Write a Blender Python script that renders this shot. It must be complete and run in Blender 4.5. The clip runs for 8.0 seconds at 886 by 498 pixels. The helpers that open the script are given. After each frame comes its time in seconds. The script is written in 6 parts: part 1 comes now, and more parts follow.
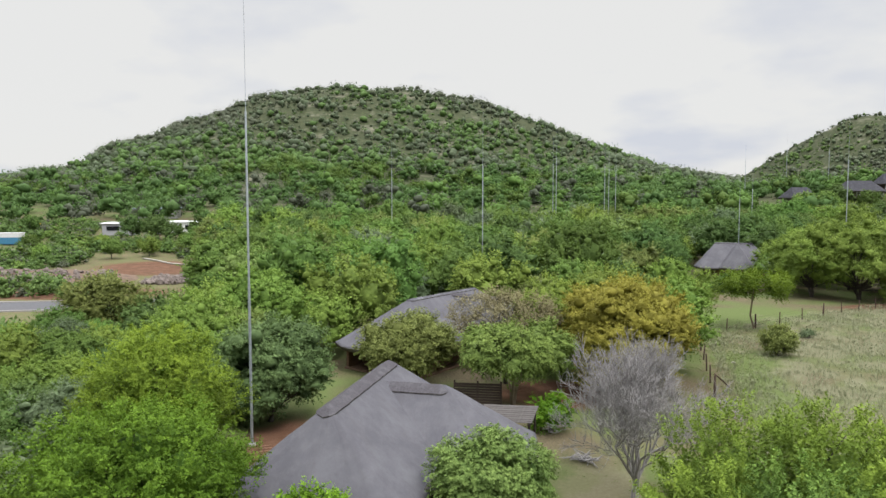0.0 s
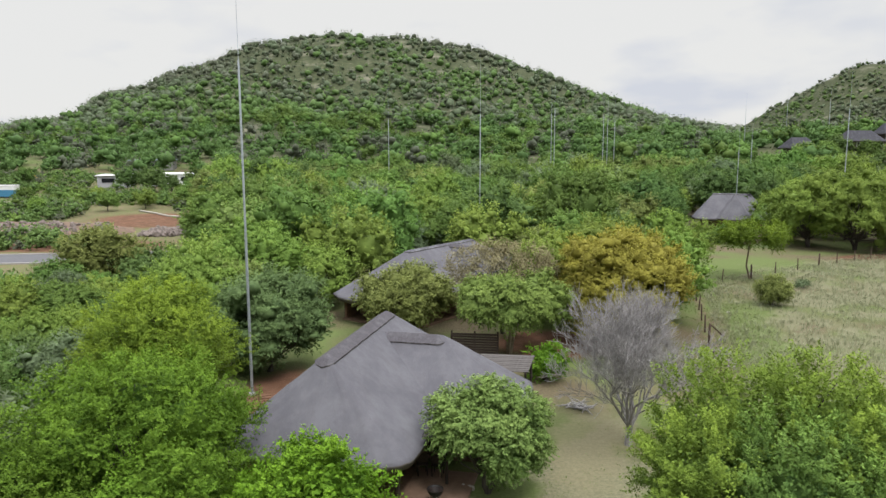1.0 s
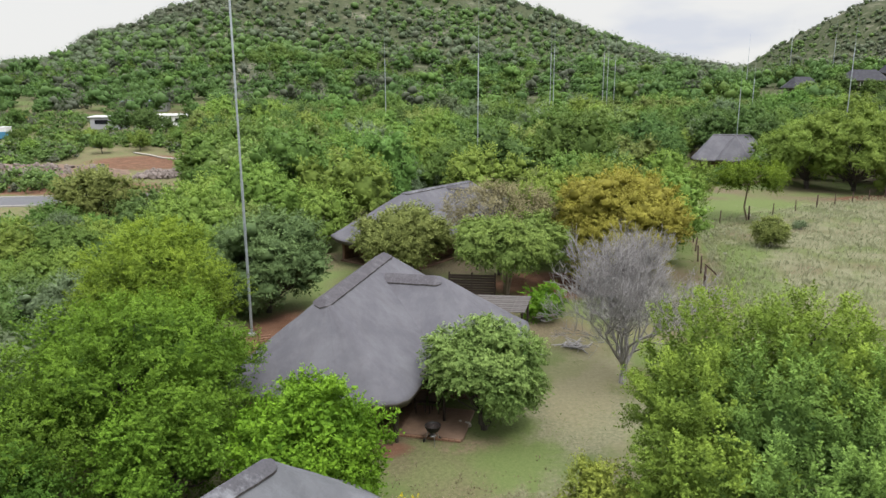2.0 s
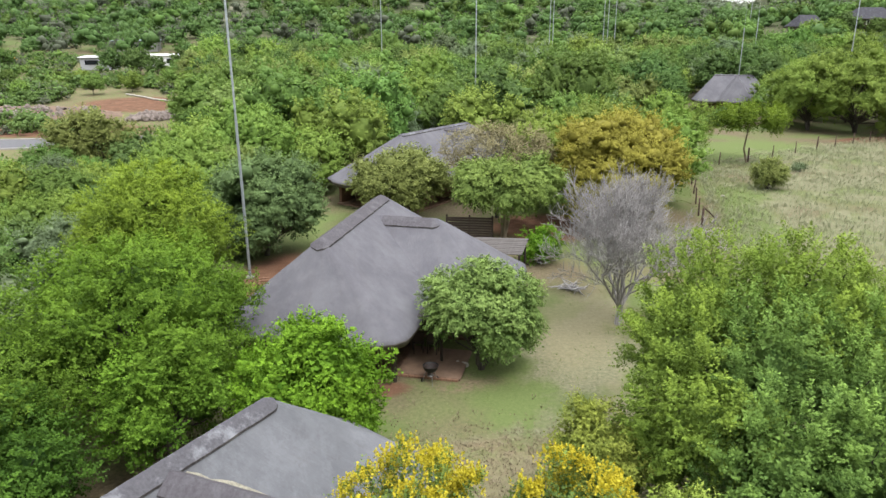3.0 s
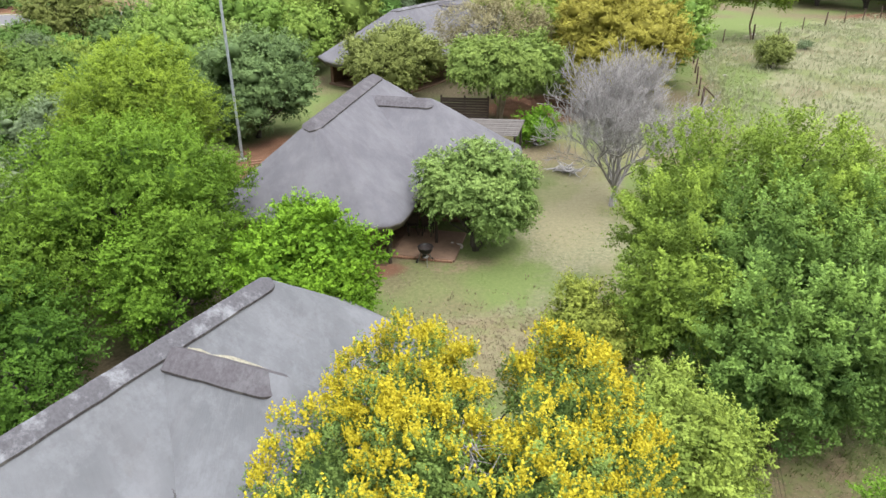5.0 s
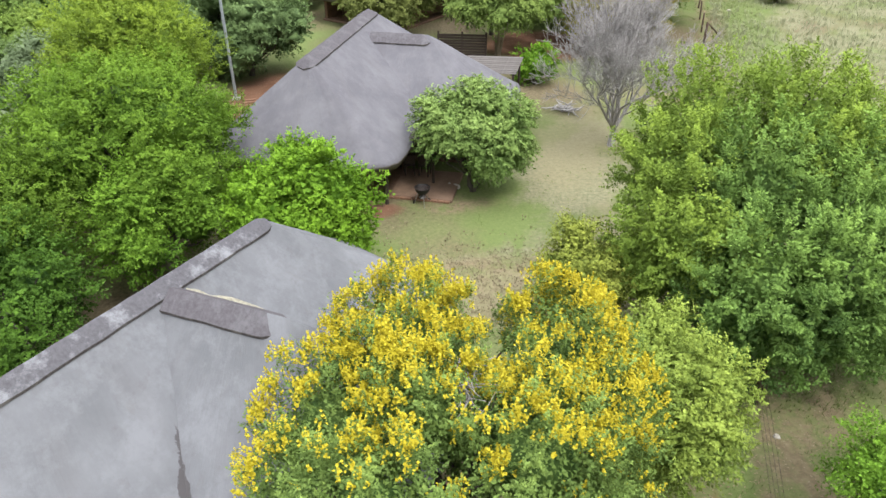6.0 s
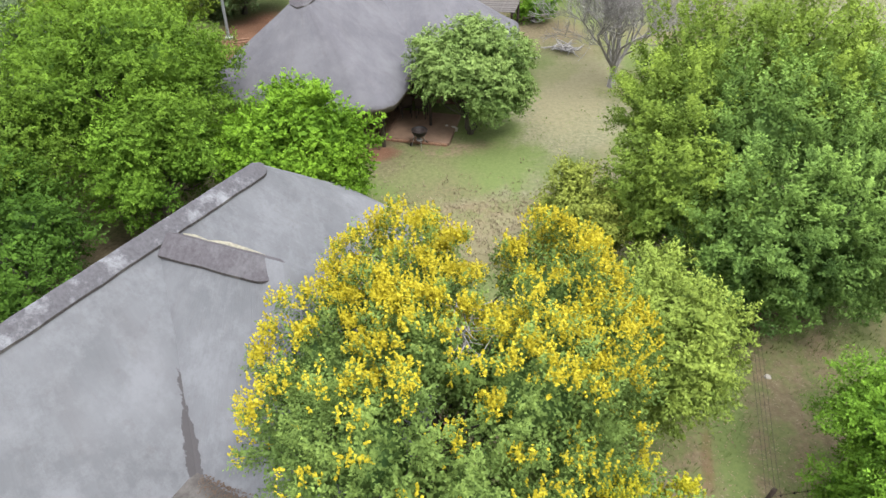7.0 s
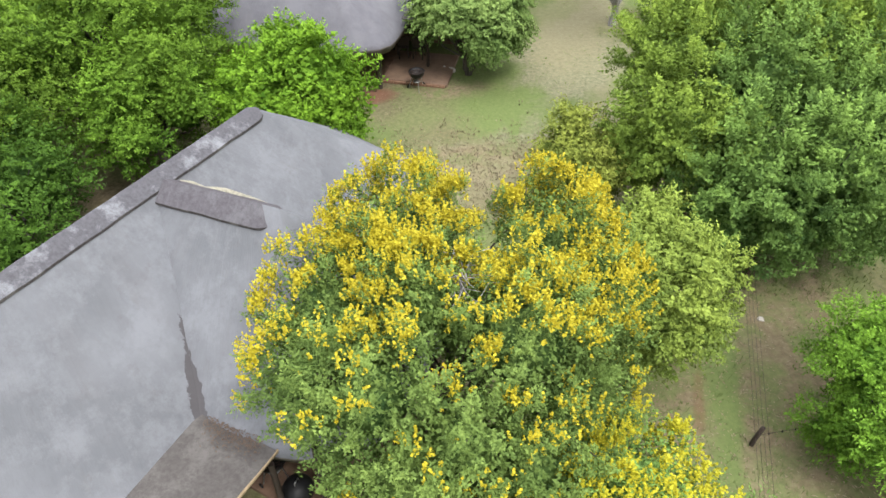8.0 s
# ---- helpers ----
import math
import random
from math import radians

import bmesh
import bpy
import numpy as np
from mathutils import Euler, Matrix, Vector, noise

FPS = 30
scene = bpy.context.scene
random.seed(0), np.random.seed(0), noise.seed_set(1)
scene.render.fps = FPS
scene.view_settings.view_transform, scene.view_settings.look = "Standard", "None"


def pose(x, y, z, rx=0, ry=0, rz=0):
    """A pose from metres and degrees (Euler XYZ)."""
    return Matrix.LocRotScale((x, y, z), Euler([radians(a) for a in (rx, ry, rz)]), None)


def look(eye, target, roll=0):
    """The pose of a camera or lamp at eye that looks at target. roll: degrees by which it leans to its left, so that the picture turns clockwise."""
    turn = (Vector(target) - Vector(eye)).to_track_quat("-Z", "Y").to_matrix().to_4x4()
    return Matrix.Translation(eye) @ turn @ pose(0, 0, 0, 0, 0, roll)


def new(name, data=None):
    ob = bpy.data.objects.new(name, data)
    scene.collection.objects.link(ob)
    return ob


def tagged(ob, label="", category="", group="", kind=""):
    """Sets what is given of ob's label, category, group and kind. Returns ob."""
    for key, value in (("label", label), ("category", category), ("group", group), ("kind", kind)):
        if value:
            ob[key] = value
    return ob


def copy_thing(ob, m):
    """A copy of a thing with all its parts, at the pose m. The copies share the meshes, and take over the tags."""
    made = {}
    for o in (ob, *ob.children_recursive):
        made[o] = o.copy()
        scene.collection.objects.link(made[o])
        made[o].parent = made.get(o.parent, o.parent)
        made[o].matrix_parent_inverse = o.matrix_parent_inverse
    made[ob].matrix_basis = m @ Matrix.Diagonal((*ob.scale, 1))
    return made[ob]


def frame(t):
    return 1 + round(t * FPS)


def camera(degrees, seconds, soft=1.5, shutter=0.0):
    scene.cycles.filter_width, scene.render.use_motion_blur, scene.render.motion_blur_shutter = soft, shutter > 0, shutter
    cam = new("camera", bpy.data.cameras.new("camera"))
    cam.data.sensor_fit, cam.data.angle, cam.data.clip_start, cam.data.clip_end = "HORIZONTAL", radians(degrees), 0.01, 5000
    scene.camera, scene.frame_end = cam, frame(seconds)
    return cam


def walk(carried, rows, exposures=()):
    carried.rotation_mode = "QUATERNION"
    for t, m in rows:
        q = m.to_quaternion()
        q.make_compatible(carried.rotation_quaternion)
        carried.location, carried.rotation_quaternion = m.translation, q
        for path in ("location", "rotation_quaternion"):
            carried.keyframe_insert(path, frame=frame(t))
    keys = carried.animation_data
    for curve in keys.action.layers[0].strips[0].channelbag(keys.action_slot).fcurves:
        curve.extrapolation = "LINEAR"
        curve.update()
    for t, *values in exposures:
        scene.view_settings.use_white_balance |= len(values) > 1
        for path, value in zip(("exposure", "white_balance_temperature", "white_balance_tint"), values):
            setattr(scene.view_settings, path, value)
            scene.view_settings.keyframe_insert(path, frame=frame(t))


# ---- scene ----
cam = camera(65.0, 8.0, soft=1.5)
EYE = 12.3
PATH = [
    # seconds, x, y, z, pitch, roll, yaw
    (0.0, 0.00, 0.00, 0.00, -4.00, 0.00, 0.00),
    (0.5, 0.02, 0.03, -0.01, -5.69, 0.07, -0.10),
    (1.0, 0.03, 0.06, -0.03, -7.98, 0.12, -0.21),
    (1.5, 0.05, 0.08, -0.06, -10.37, 0.16, -0.30),
    (3.0, 0.07, 0.15, -0.14, -17.39, 0.22, -0.61),
    (3.5, 0.08, 0.16, -0.17, -19.74, 0.24, -0.72),
    (4.0, 0.09, 0.18, -0.19, -22.09, 0.25, -0.83),
    (4.5, 0.09, 0.19, -0.22, -24.48, 0.22, -0.93),
    (6.0, 0.11, 0.23, -0.24, -31.84, 0.13, -1.23),
    (6.5, 0.12, 0.24, -0.22, -34.21, 0.12, -1.35),
    (7.0, 0.12, 0.25, -0.20, -36.60, 0.11, -1.44),
    (7.5, 0.13, 0.26, -0.16, -38.98, 0.15, -1.57),
    (8.0, 0.14, 0.27, -0.11, -41.43, 0.17, -1.64),
]
walk(cam, [(t, pose(x, y, EYE + z, 90 + p, r, w)) for t, x, y, z, p, r, w in PATH],
     exposures=[(0.0, -0.54), (1.5, -0.53), (3.0, -0.18), (4.0, 0.02), (4.5, 0.1), (6.0, 0.1), (8.0, 0.08)])

# ---------------------------------------------------------------- light
SUN_ELEVATION, SUN_AZIMUTH = radians(58), radians(150)
world = bpy.data.worlds.new("overcast_sky")
scene.world = world
world.use_nodes = True


def build_sky():
    nt = world.node_tree
    nt.nodes.clear()
    n, l = nt.nodes.new, nt.links.new
    out, bg = n("ShaderNodeOutputWorld"), n("ShaderNodeBackground")
    sky = n("ShaderNodeTexSky")
    sky.sky_type, sky.sun_disc = "NISHITA", False
    sky.sun_elevation, sky.sun_rotation = SUN_ELEVATION, SUN_AZIMUTH
    dim = n("ShaderNodeVectorMath")
    dim.operation = "SCALE"
    dim.inputs["Scale"].default_value = 0.11
    l(sky.outputs[0], dim.inputs[0])
    co = n("ShaderNodeTexCoord")
    # a cloud deck: the direction is spread on a plane overhead
    sep = n("ShaderNodeSeparateXYZ")
    l(co.outputs["Generated"], sep.inputs[0])
    high = n("ShaderNodeMath")
    high.operation = "MAXIMUM"
    l(sep.outputs[2], high.inputs[0])
    high.inputs[1].default_value = 0.0
    lift = n("ShaderNodeMath")
    lift.operation = "ADD"
    l(high.outputs[0], lift.inputs[0])
    lift.inputs[1].default_value = 0.25
    div = n("ShaderNodeVectorMath")
    div.operation = "DIVIDE"
    comb = n("ShaderNodeCombineXYZ")
    for i in range(3):
        l(lift.outputs[0], comb.inputs[i])
    l(co.outputs["Generated"], div.inputs[0])
    l(comb.outputs[0], div.inputs[1])
    cloud = n("ShaderNodeTexNoise")
    cloud.inputs["Scale"].default_value, cloud.inputs["Detail"].default_value = 1.5, 5.0
    cloud.inputs["Roughness"].default_value = 0.5
    turn = n("ShaderNodeMapping")
    turn.inputs["Rotation"].default_value = (0, 0, radians(32))
    l(div.outputs[0], turn.inputs[0])
    l(turn.outputs[0], cloud.inputs["Vector"])
    ramp = n("ShaderNodeValToRGB")
    e = ramp.color_ramp.elements
    e[0].position, e[0].color = 0.33, (0.97, 1.01, 1.11, 1)
    e[1].position, e[1].color = 0.50, (1.21, 1.21, 1.195, 1)
    l(cloud.outputs["Fac"], ramp.inputs[0])
    # an overcast sky is brightest overhead
    zen = n("ShaderNodeMapRange")
    zen.inputs["From Min"].default_value, zen.inputs["From Max"].default_value = 0.42, 1.0
    zen.inputs["To Min"].default_value, zen.inputs["To Max"].default_value = 1.0, 5.0
    l(sep.outputs[2], zen.inputs["Value"])
    bright = n("ShaderNodeVectorMath")
    bright.operation = "SCALE"
    l(ramp.outputs[0], bright.inputs[0])
    l(zen.outputs[0], bright.inputs["Scale"])
    mix = n("ShaderNodeMix")
    mix.data_type = "RGBA"
    mix.inputs[0].default_value = 0.95
    l(dim.outputs[0], mix.inputs[6])
    l(bright.outputs[0], mix.inputs[7])
    l(mix.outputs[2], bg.inputs[0])
    l(bg.outputs[0], out.inputs[0])


build_sky()
sun_data = bpy.data.lights.new("sun", "SUN")
sun_data.energy, sun_data.angle, sun_data.color = 3.2, radians(14), (1.0, 0.965, 0.92)
sun = new("sun", sun_data)
sun.matrix_world = look((0, 0, 60), (-60 * math.sin(SUN_AZIMUTH) / math.tan(SUN_ELEVATION), -60 * math.cos(SUN_AZIMUTH) / math.tan(SUN_ELEVATION), 0))

# ---------------------------------------------------------------- materials


class Nodes:
    """A small helper to write node materials; tone scales the swatches to real surface values."""

    def __init__(self, name, tone=1.0):
        self.tone = tone
        self.m = bpy.data.materials.new(name)
        self.m.use_nodes = True
        self.nt = self.m.node_tree
        self.nt.nodes.clear()
        self.out = self.nt.nodes.new("ShaderNodeOutputMaterial")

    def n(self, kind, **sockets):
        node = self.nt.nodes.new("ShaderNode" + kind)
        for k, v in sockets.items():
            self.set(node.inputs[k.replace("_", " ")], v)
        return node

    def set(self, socket, v):
        if isinstance(v, bpy.types.NodeSocket):
            self.nt.links.new(v, socket)
        elif isinstance(v, (tuple, list)) and len(v) == 3 and socket.type == "RGBA":
            socket.default_value = (*(c * self.tone for c in v), 1)
        else:
            socket.default_value = v

    def coord(self, which="Object"):
        return self.n("TexCoord").outputs[which]

    def noise(self, vec, scale, detail=4.0, rough=0.55, stretch=None):
        if stretch:
            vec = self.n("Mapping", Vector=vec, Scale=stretch).outputs[0]
        return self.n("TexNoise", Vector=vec, Scale=scale, Detail=detail, Roughness=rough).outputs["Fac"]

    def ramp(self, fac, *stops):
        node = self.n("ValToRGB", Fac=fac)
        e = node.color_ramp.elements
        while len(e) < len(stops):
            e.new(0.5)
        for el, (p, c) in zip(e, stops):
            el.position = p
            el.color = (*c, 1) if isinstance(c, tuple) else (c, c, c, 1)
        return node.outputs[0]

    def mix(self, fac, a, b, how="MIX"):
        node = self.nt.nodes.new("ShaderNodeMix")
        node.data_type, node.blend_type = "RGBA", how
        for i, v in ((0, fac), (6, a), (7, b)):
            self.set(node.inputs[i], v)
        return node.outputs[2]

    def math(self, op, a, b=0.0):
        node = self.nt.nodes.new("ShaderNodeMath")
        node.operation = op
        self.set(node.inputs[0], a)
        self.set(node.inputs[1], b)
        return node.outputs[0]

    def bump(self, height, strength=0.3, distance=0.02):
        return self.n("Bump", Height=height, Strength=strength, Distance=distance).outputs[0]

    def principled(self, color, rough=0.8, metal=0.0, normal=None, spec=0.3):
        b = self.n("BsdfPrincipled", Base_Color=color, Roughness=rough, Metallic=metal)
        b.inputs["Specular IOR Level"].default_value = spec
        if normal is not None:
            self.set(b.inputs["Normal"], normal)
        self.nt.links.new(b.outputs[0], self.out.inputs[0])
        return self.m


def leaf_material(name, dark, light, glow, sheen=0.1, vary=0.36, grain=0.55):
    """Leaves: each leaf takes its own tone; whole boughs and whole trees differ too; light passes through."""
    k = Nodes(name, 0.65)
    geo = k.n("NewGeometry")
    info = k.n("ObjectInfo")
    each = geo.outputs["Random Per Island"]
    bough = k.noise(k.coord(), 0.9, 2.0)
    # per-leaf lightness: crowns use it for paler tips and painted light and shade
    lightness = k.n("Attribute")
    lightness.attribute_name = "lightness"
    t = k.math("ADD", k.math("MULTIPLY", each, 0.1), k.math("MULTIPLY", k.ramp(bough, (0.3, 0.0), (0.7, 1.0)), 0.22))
    t = k.math("ADD", t, k.math("MULTIPLY", lightness.outputs["Fac"], 0.58))
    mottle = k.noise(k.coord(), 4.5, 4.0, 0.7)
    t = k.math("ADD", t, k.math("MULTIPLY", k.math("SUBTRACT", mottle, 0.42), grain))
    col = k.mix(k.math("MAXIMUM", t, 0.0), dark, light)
    hsv = k.n("HueSaturation", Color=col)
    k.set(hsv.inputs["Hue"], k.math("ADD", 0.488, k.math("MULTIPLY", info.outputs["Random"], 0.03)))
    k.set(hsv.inputs["Value"], k.math("ADD", 1 - vary / 2, k.math("MULTIPLY", k.math("FRACT", k.math("MULTIPLY", info.outputs["Random"], 7.0)), vary)))
    b = k.n("BsdfPrincipled", Base_Color=hsv.outputs[0], Roughness=0.65)
    b.inputs["Specular IOR Level"].default_value = sheen
    k.set(b.inputs["Normal"], k.bump(mottle, 0.4, 0.1))
    tr = k.n("BsdfTranslucent", Color=k.mix(0.5, hsv.outputs[0], glow))
    mx = k.n("MixShader", Fac=0.18)
    k.nt.links.new(b.outputs[0], mx.inputs[1])
    k.nt.links.new(tr.outputs[0], mx.inputs[2])
    k.nt.links.new(mx.outputs[0], k.out.inputs[0])
    return k.m


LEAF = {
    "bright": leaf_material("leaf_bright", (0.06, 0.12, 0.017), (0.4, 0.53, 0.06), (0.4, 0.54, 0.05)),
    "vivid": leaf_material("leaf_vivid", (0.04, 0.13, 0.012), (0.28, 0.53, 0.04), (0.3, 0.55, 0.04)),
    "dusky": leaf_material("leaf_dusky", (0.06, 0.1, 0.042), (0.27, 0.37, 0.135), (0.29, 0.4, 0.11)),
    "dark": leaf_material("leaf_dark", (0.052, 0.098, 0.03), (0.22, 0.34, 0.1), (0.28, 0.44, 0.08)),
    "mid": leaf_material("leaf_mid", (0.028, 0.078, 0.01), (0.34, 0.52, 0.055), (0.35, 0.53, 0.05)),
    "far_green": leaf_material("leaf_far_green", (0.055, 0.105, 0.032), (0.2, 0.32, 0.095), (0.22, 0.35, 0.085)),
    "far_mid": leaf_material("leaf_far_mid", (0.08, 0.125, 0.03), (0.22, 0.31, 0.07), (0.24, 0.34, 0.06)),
    # these two hill leaf colours are paler and bluer: distance haze painted in
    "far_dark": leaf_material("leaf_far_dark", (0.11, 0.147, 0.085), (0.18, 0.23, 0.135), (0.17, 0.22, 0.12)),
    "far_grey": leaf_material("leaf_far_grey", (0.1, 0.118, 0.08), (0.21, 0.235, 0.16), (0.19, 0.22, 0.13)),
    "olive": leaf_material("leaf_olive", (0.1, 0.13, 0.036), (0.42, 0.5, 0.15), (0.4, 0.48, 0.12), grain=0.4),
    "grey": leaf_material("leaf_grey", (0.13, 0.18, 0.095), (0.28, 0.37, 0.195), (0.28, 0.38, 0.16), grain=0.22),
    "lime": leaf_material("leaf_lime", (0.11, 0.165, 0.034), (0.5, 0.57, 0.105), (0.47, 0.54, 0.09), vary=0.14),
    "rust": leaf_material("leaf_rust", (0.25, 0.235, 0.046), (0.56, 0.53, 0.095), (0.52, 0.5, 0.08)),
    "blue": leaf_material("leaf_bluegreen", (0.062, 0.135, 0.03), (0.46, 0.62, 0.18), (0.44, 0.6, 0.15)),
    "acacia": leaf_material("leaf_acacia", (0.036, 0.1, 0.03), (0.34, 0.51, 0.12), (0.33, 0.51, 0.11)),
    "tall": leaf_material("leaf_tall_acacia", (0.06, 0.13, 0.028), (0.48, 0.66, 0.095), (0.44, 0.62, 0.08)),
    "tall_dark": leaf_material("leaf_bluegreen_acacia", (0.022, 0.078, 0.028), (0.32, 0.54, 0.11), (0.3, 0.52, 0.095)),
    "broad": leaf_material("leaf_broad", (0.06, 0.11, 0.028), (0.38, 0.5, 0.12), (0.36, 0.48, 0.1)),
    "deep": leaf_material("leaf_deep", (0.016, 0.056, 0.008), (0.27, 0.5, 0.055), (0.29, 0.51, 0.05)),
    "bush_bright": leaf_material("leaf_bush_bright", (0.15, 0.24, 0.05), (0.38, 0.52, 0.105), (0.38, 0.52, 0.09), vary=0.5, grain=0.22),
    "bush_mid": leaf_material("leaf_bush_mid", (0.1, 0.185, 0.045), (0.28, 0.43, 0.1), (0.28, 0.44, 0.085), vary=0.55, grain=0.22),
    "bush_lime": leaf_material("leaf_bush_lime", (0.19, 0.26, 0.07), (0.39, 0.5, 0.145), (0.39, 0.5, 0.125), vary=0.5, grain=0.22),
    # darker leaf colour painting in the shade beneath the taller acacias
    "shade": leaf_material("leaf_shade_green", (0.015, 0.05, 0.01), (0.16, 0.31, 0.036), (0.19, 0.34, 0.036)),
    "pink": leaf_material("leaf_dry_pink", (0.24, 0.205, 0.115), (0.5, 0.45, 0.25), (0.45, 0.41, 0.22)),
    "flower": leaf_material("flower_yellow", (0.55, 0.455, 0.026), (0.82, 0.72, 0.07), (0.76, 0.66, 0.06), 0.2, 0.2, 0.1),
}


def bark_material(name, a, b):
    k = Nodes(name, 0.65)
    v = k.coord()
    f = k.noise(v, 9.0, 5.0, 0.6, (1, 1, 0.25))
    col = k.mix(k.ramp(f, (0.35, 0.0), (0.65, 1.0)), a, b)
    return k.principled(col, 0.9, normal=k.bump(f, 0.6, 0.03))


BARK = bark_material("bark_brown", (0.045, 0.038, 0.032), (0.12, 0.105, 0.09))
BARK_GREY = bark_material("bark_grey", (0.27, 0.255, 0.255), (0.5, 0.48, 0.48))
BARK_PALE = bark_material("bark_pale", (0.18, 0.14, 0.09), (0.34, 0.28, 0.2))


def thatch_material(name, a, b, weather, streaks=0.4, mottle=1.0):
    k = Nodes(name, 0.65)
    uv = k.coord("UV")
    fibre = k.noise(uv, 6.0, 6.0, 0.7, (5.0, 0.35, 1))
    blotch = k.noise(k.coord(), 0.55, 5.0, 0.6)
    streak = k.noise(uv, 1.3, 4.0, 0.6, (1.6, 0.25, 1))
    col = k.mix(k.math("ADD", 0.3, k.math("MULTIPLY", k.ramp(fibre, (0.3, 0.0), (0.7, 1.0)), 0.4)), a, b)
    col = k.mix(k.math("MULTIPLY", k.ramp(blotch, (0.42, 0.0), (0.62, 1.0)), 0.6), col, weather)
    cloud = k.noise(k.coord(), 1.4, 7.0, 0.72)
    col = k.mix(k.math("MULTIPLY", k.ramp(cloud, (0.48, 0.0), (0.62, 1.0)), 0.4 * mottle), col, tuple(c * 1.22 for c in weather))
    col = k.mix(k.math("MULTIPLY", k.ramp(k.noise(k.coord(), 3.7, 6.0, 0.7), (0.57, 0.0), (0.68, 1.0)), 0.22), col, (0.12, 0.11, 0.115))
    col = k.mix(k.math("MULTIPLY", k.ramp(streak, (0.55, 0.0), (0.75, 1.0)), streaks), col, (0.135, 0.125, 0.13))
    patch = k.noise(k.coord(), 2.6, 5.0, 0.65, (1, 1, 0.6))
    col = k.mix(k.math("MULTIPLY", k.ramp(patch, (0.5, 0.0), (0.68, 1.0)), 0.3 * mottle), col, (0.25, 0.255, 0.28))
    grime = k.noise(uv, 2.2, 5.0, 0.7, (2.6, 0.5, 1))
    col = k.mix(k.math("MULTIPLY", k.ramp(grime, (0.58, 0.0), (0.78, 1.0)), 0.22), col, (0.16, 0.14, 0.12))
    along, across = k.n("Attribute"), k.n("Attribute")
    along.attribute_name, across.attribute_name = "along", "across"
    edge = k.math("SUBTRACT", k.noise(k.coord(), 5.0, 6.0, 0.7, (1, 1, 0.5)), 0.5)
    width = k.ramp(along.outputs["Fac"], (0.0, 0.0), (0.08, 0.34), (0.32, 0.36), (0.44, 0.95), (1.0, 1.0))
    reach = k.math("ABSOLUTE", k.math("ADD", across.outputs["Fac"], k.math("MULTIPLY", edge, 2.4)))
    wet = k.ramp(k.math("SUBTRACT", width, reach), (0.0, 0.0), (0.12, 1.0))
    col = k.mix(k.math("MULTIPLY", wet, 0.85), col, (0.083, 0.076, 0.08))
    return k.principled(col, 0.95, normal=k.bump(k.math("ADD", fibre, k.math("MULTIPLY", cloud, 1.5 * mottle)), 0.4, 0.03), spec=0.15)


THATCH = thatch_material("thatch_weathered", (0.113, 0.111, 0.128), (0.178, 0.174, 0.199), (0.205, 0.203, 0.227), 0.3, 0.5)
THATCH_PALE = thatch_material("thatch_silver", (0.142, 0.147, 0.161), (0.18, 0.186, 0.206), (0.228, 0.234, 0.259), 0.22)
THATCH_CUT = thatch_material("thatch_cut_edge", (0.10, 0.085, 0.075), (0.20, 0.175, 0.15), (0.16, 0.15, 0.14))


def cement_material(name, a, b, pale):
    k = Nodes(name, 0.65)
    v = k.coord()
    big = k.noise(v, 1.5, 8.0, 0.75)
    fine = k.noise(v, 14.0, 5.0, 0.6)
    col = k.mix(k.ramp(fine, (0.3, 0.0), (0.7, 1.0)), a, b)
    col = k.mix(k.math("MULTIPLY", k.ramp(big, (0.5, 0.0), (0.64, 1.0)), 0.8), col, pale)
    return k.principled(col, 0.9, normal=k.bump(fine, 0.4, 0.01), spec=0.2)


CEMENT = cement_material("cement_cap", (0.088, 0.086, 0.098), (0.135, 0.132, 0.148), (0.3, 0.31, 0.34))
CEMENT_DARK = cement_material("cement_cap_dark", (0.085, 0.079, 0.09), (0.125, 0.117, 0.132), (0.16, 0.158, 0.172))
CEMENT_EDGE = cement_material("cement_edge", (0.05, 0.045, 0.045), (0.11, 0.10, 0.10), (0.2, 0.19, 0.18))
SHEET = cement_material("awning_sheet", (0.078, 0.071, 0.068), (0.115, 0.106, 0.102), (0.155, 0.145, 0.139))
SLATE_ROOF = cement_material("dark_roof", (0.04, 0.04, 0.05), (0.08, 0.08, 0.095), (0.12, 0.12, 0.14))


def plain(name, color, rough=0.7, metal=0.0, vary=0.25, scale=6.0, tone=0.62):
    k = Nodes(name, tone)
    f = k.noise(k.coord(), scale, 5.0, 0.6)
    dark = tuple(c * (1 - vary) for c in color)
    light = tuple(min(1, c * (1 + vary)) for c in color)
    col = k.mix(k.ramp(f, (0.3, 0.0), (0.7, 1.0)), dark, light)
    return k.principled(col, rough, metal, k.bump(f, 0.2, 0.01))


BRICK_WALL = plain("plaster_brown", (0.22, 0.13, 0.085), 0.9)
FLOOR_RED = plain("stoep_red", (0.20, 0.125, 0.085), 0.85)
WOOD_DARK = plain("wood_dark", (0.055, 0.04, 0.032), 0.8, scale=14)
WOOD_GREY = plain("wood_grey", (0.135, 0.122, 0.118), 0.85, scale=12)
WOOD_POLE = plain("wood_pole", (0.33, 0.25, 0.15), 0.8, scale=12)
WOOD_FENCE = plain("wood_fence", (0.10, 0.065, 0.05), 0.9, scale=14)
STEEL = plain("galvanised_steel", (0.52, 0.57, 0.62), 0.42, 0.55, 0.12)
BLACK_METAL = plain("black_enamel", (0.010, 0.010, 0.011), 0.55, 0.0, 0.2)
ALU = plain("aluminium", (0.55, 0.55, 0.55), 0.35, 0.9, 0.1)
WHITE_PAINT = plain("white_paint", (0.74, 0.75, 0.77), 0.6, 0, 0.08, tone=0.9)
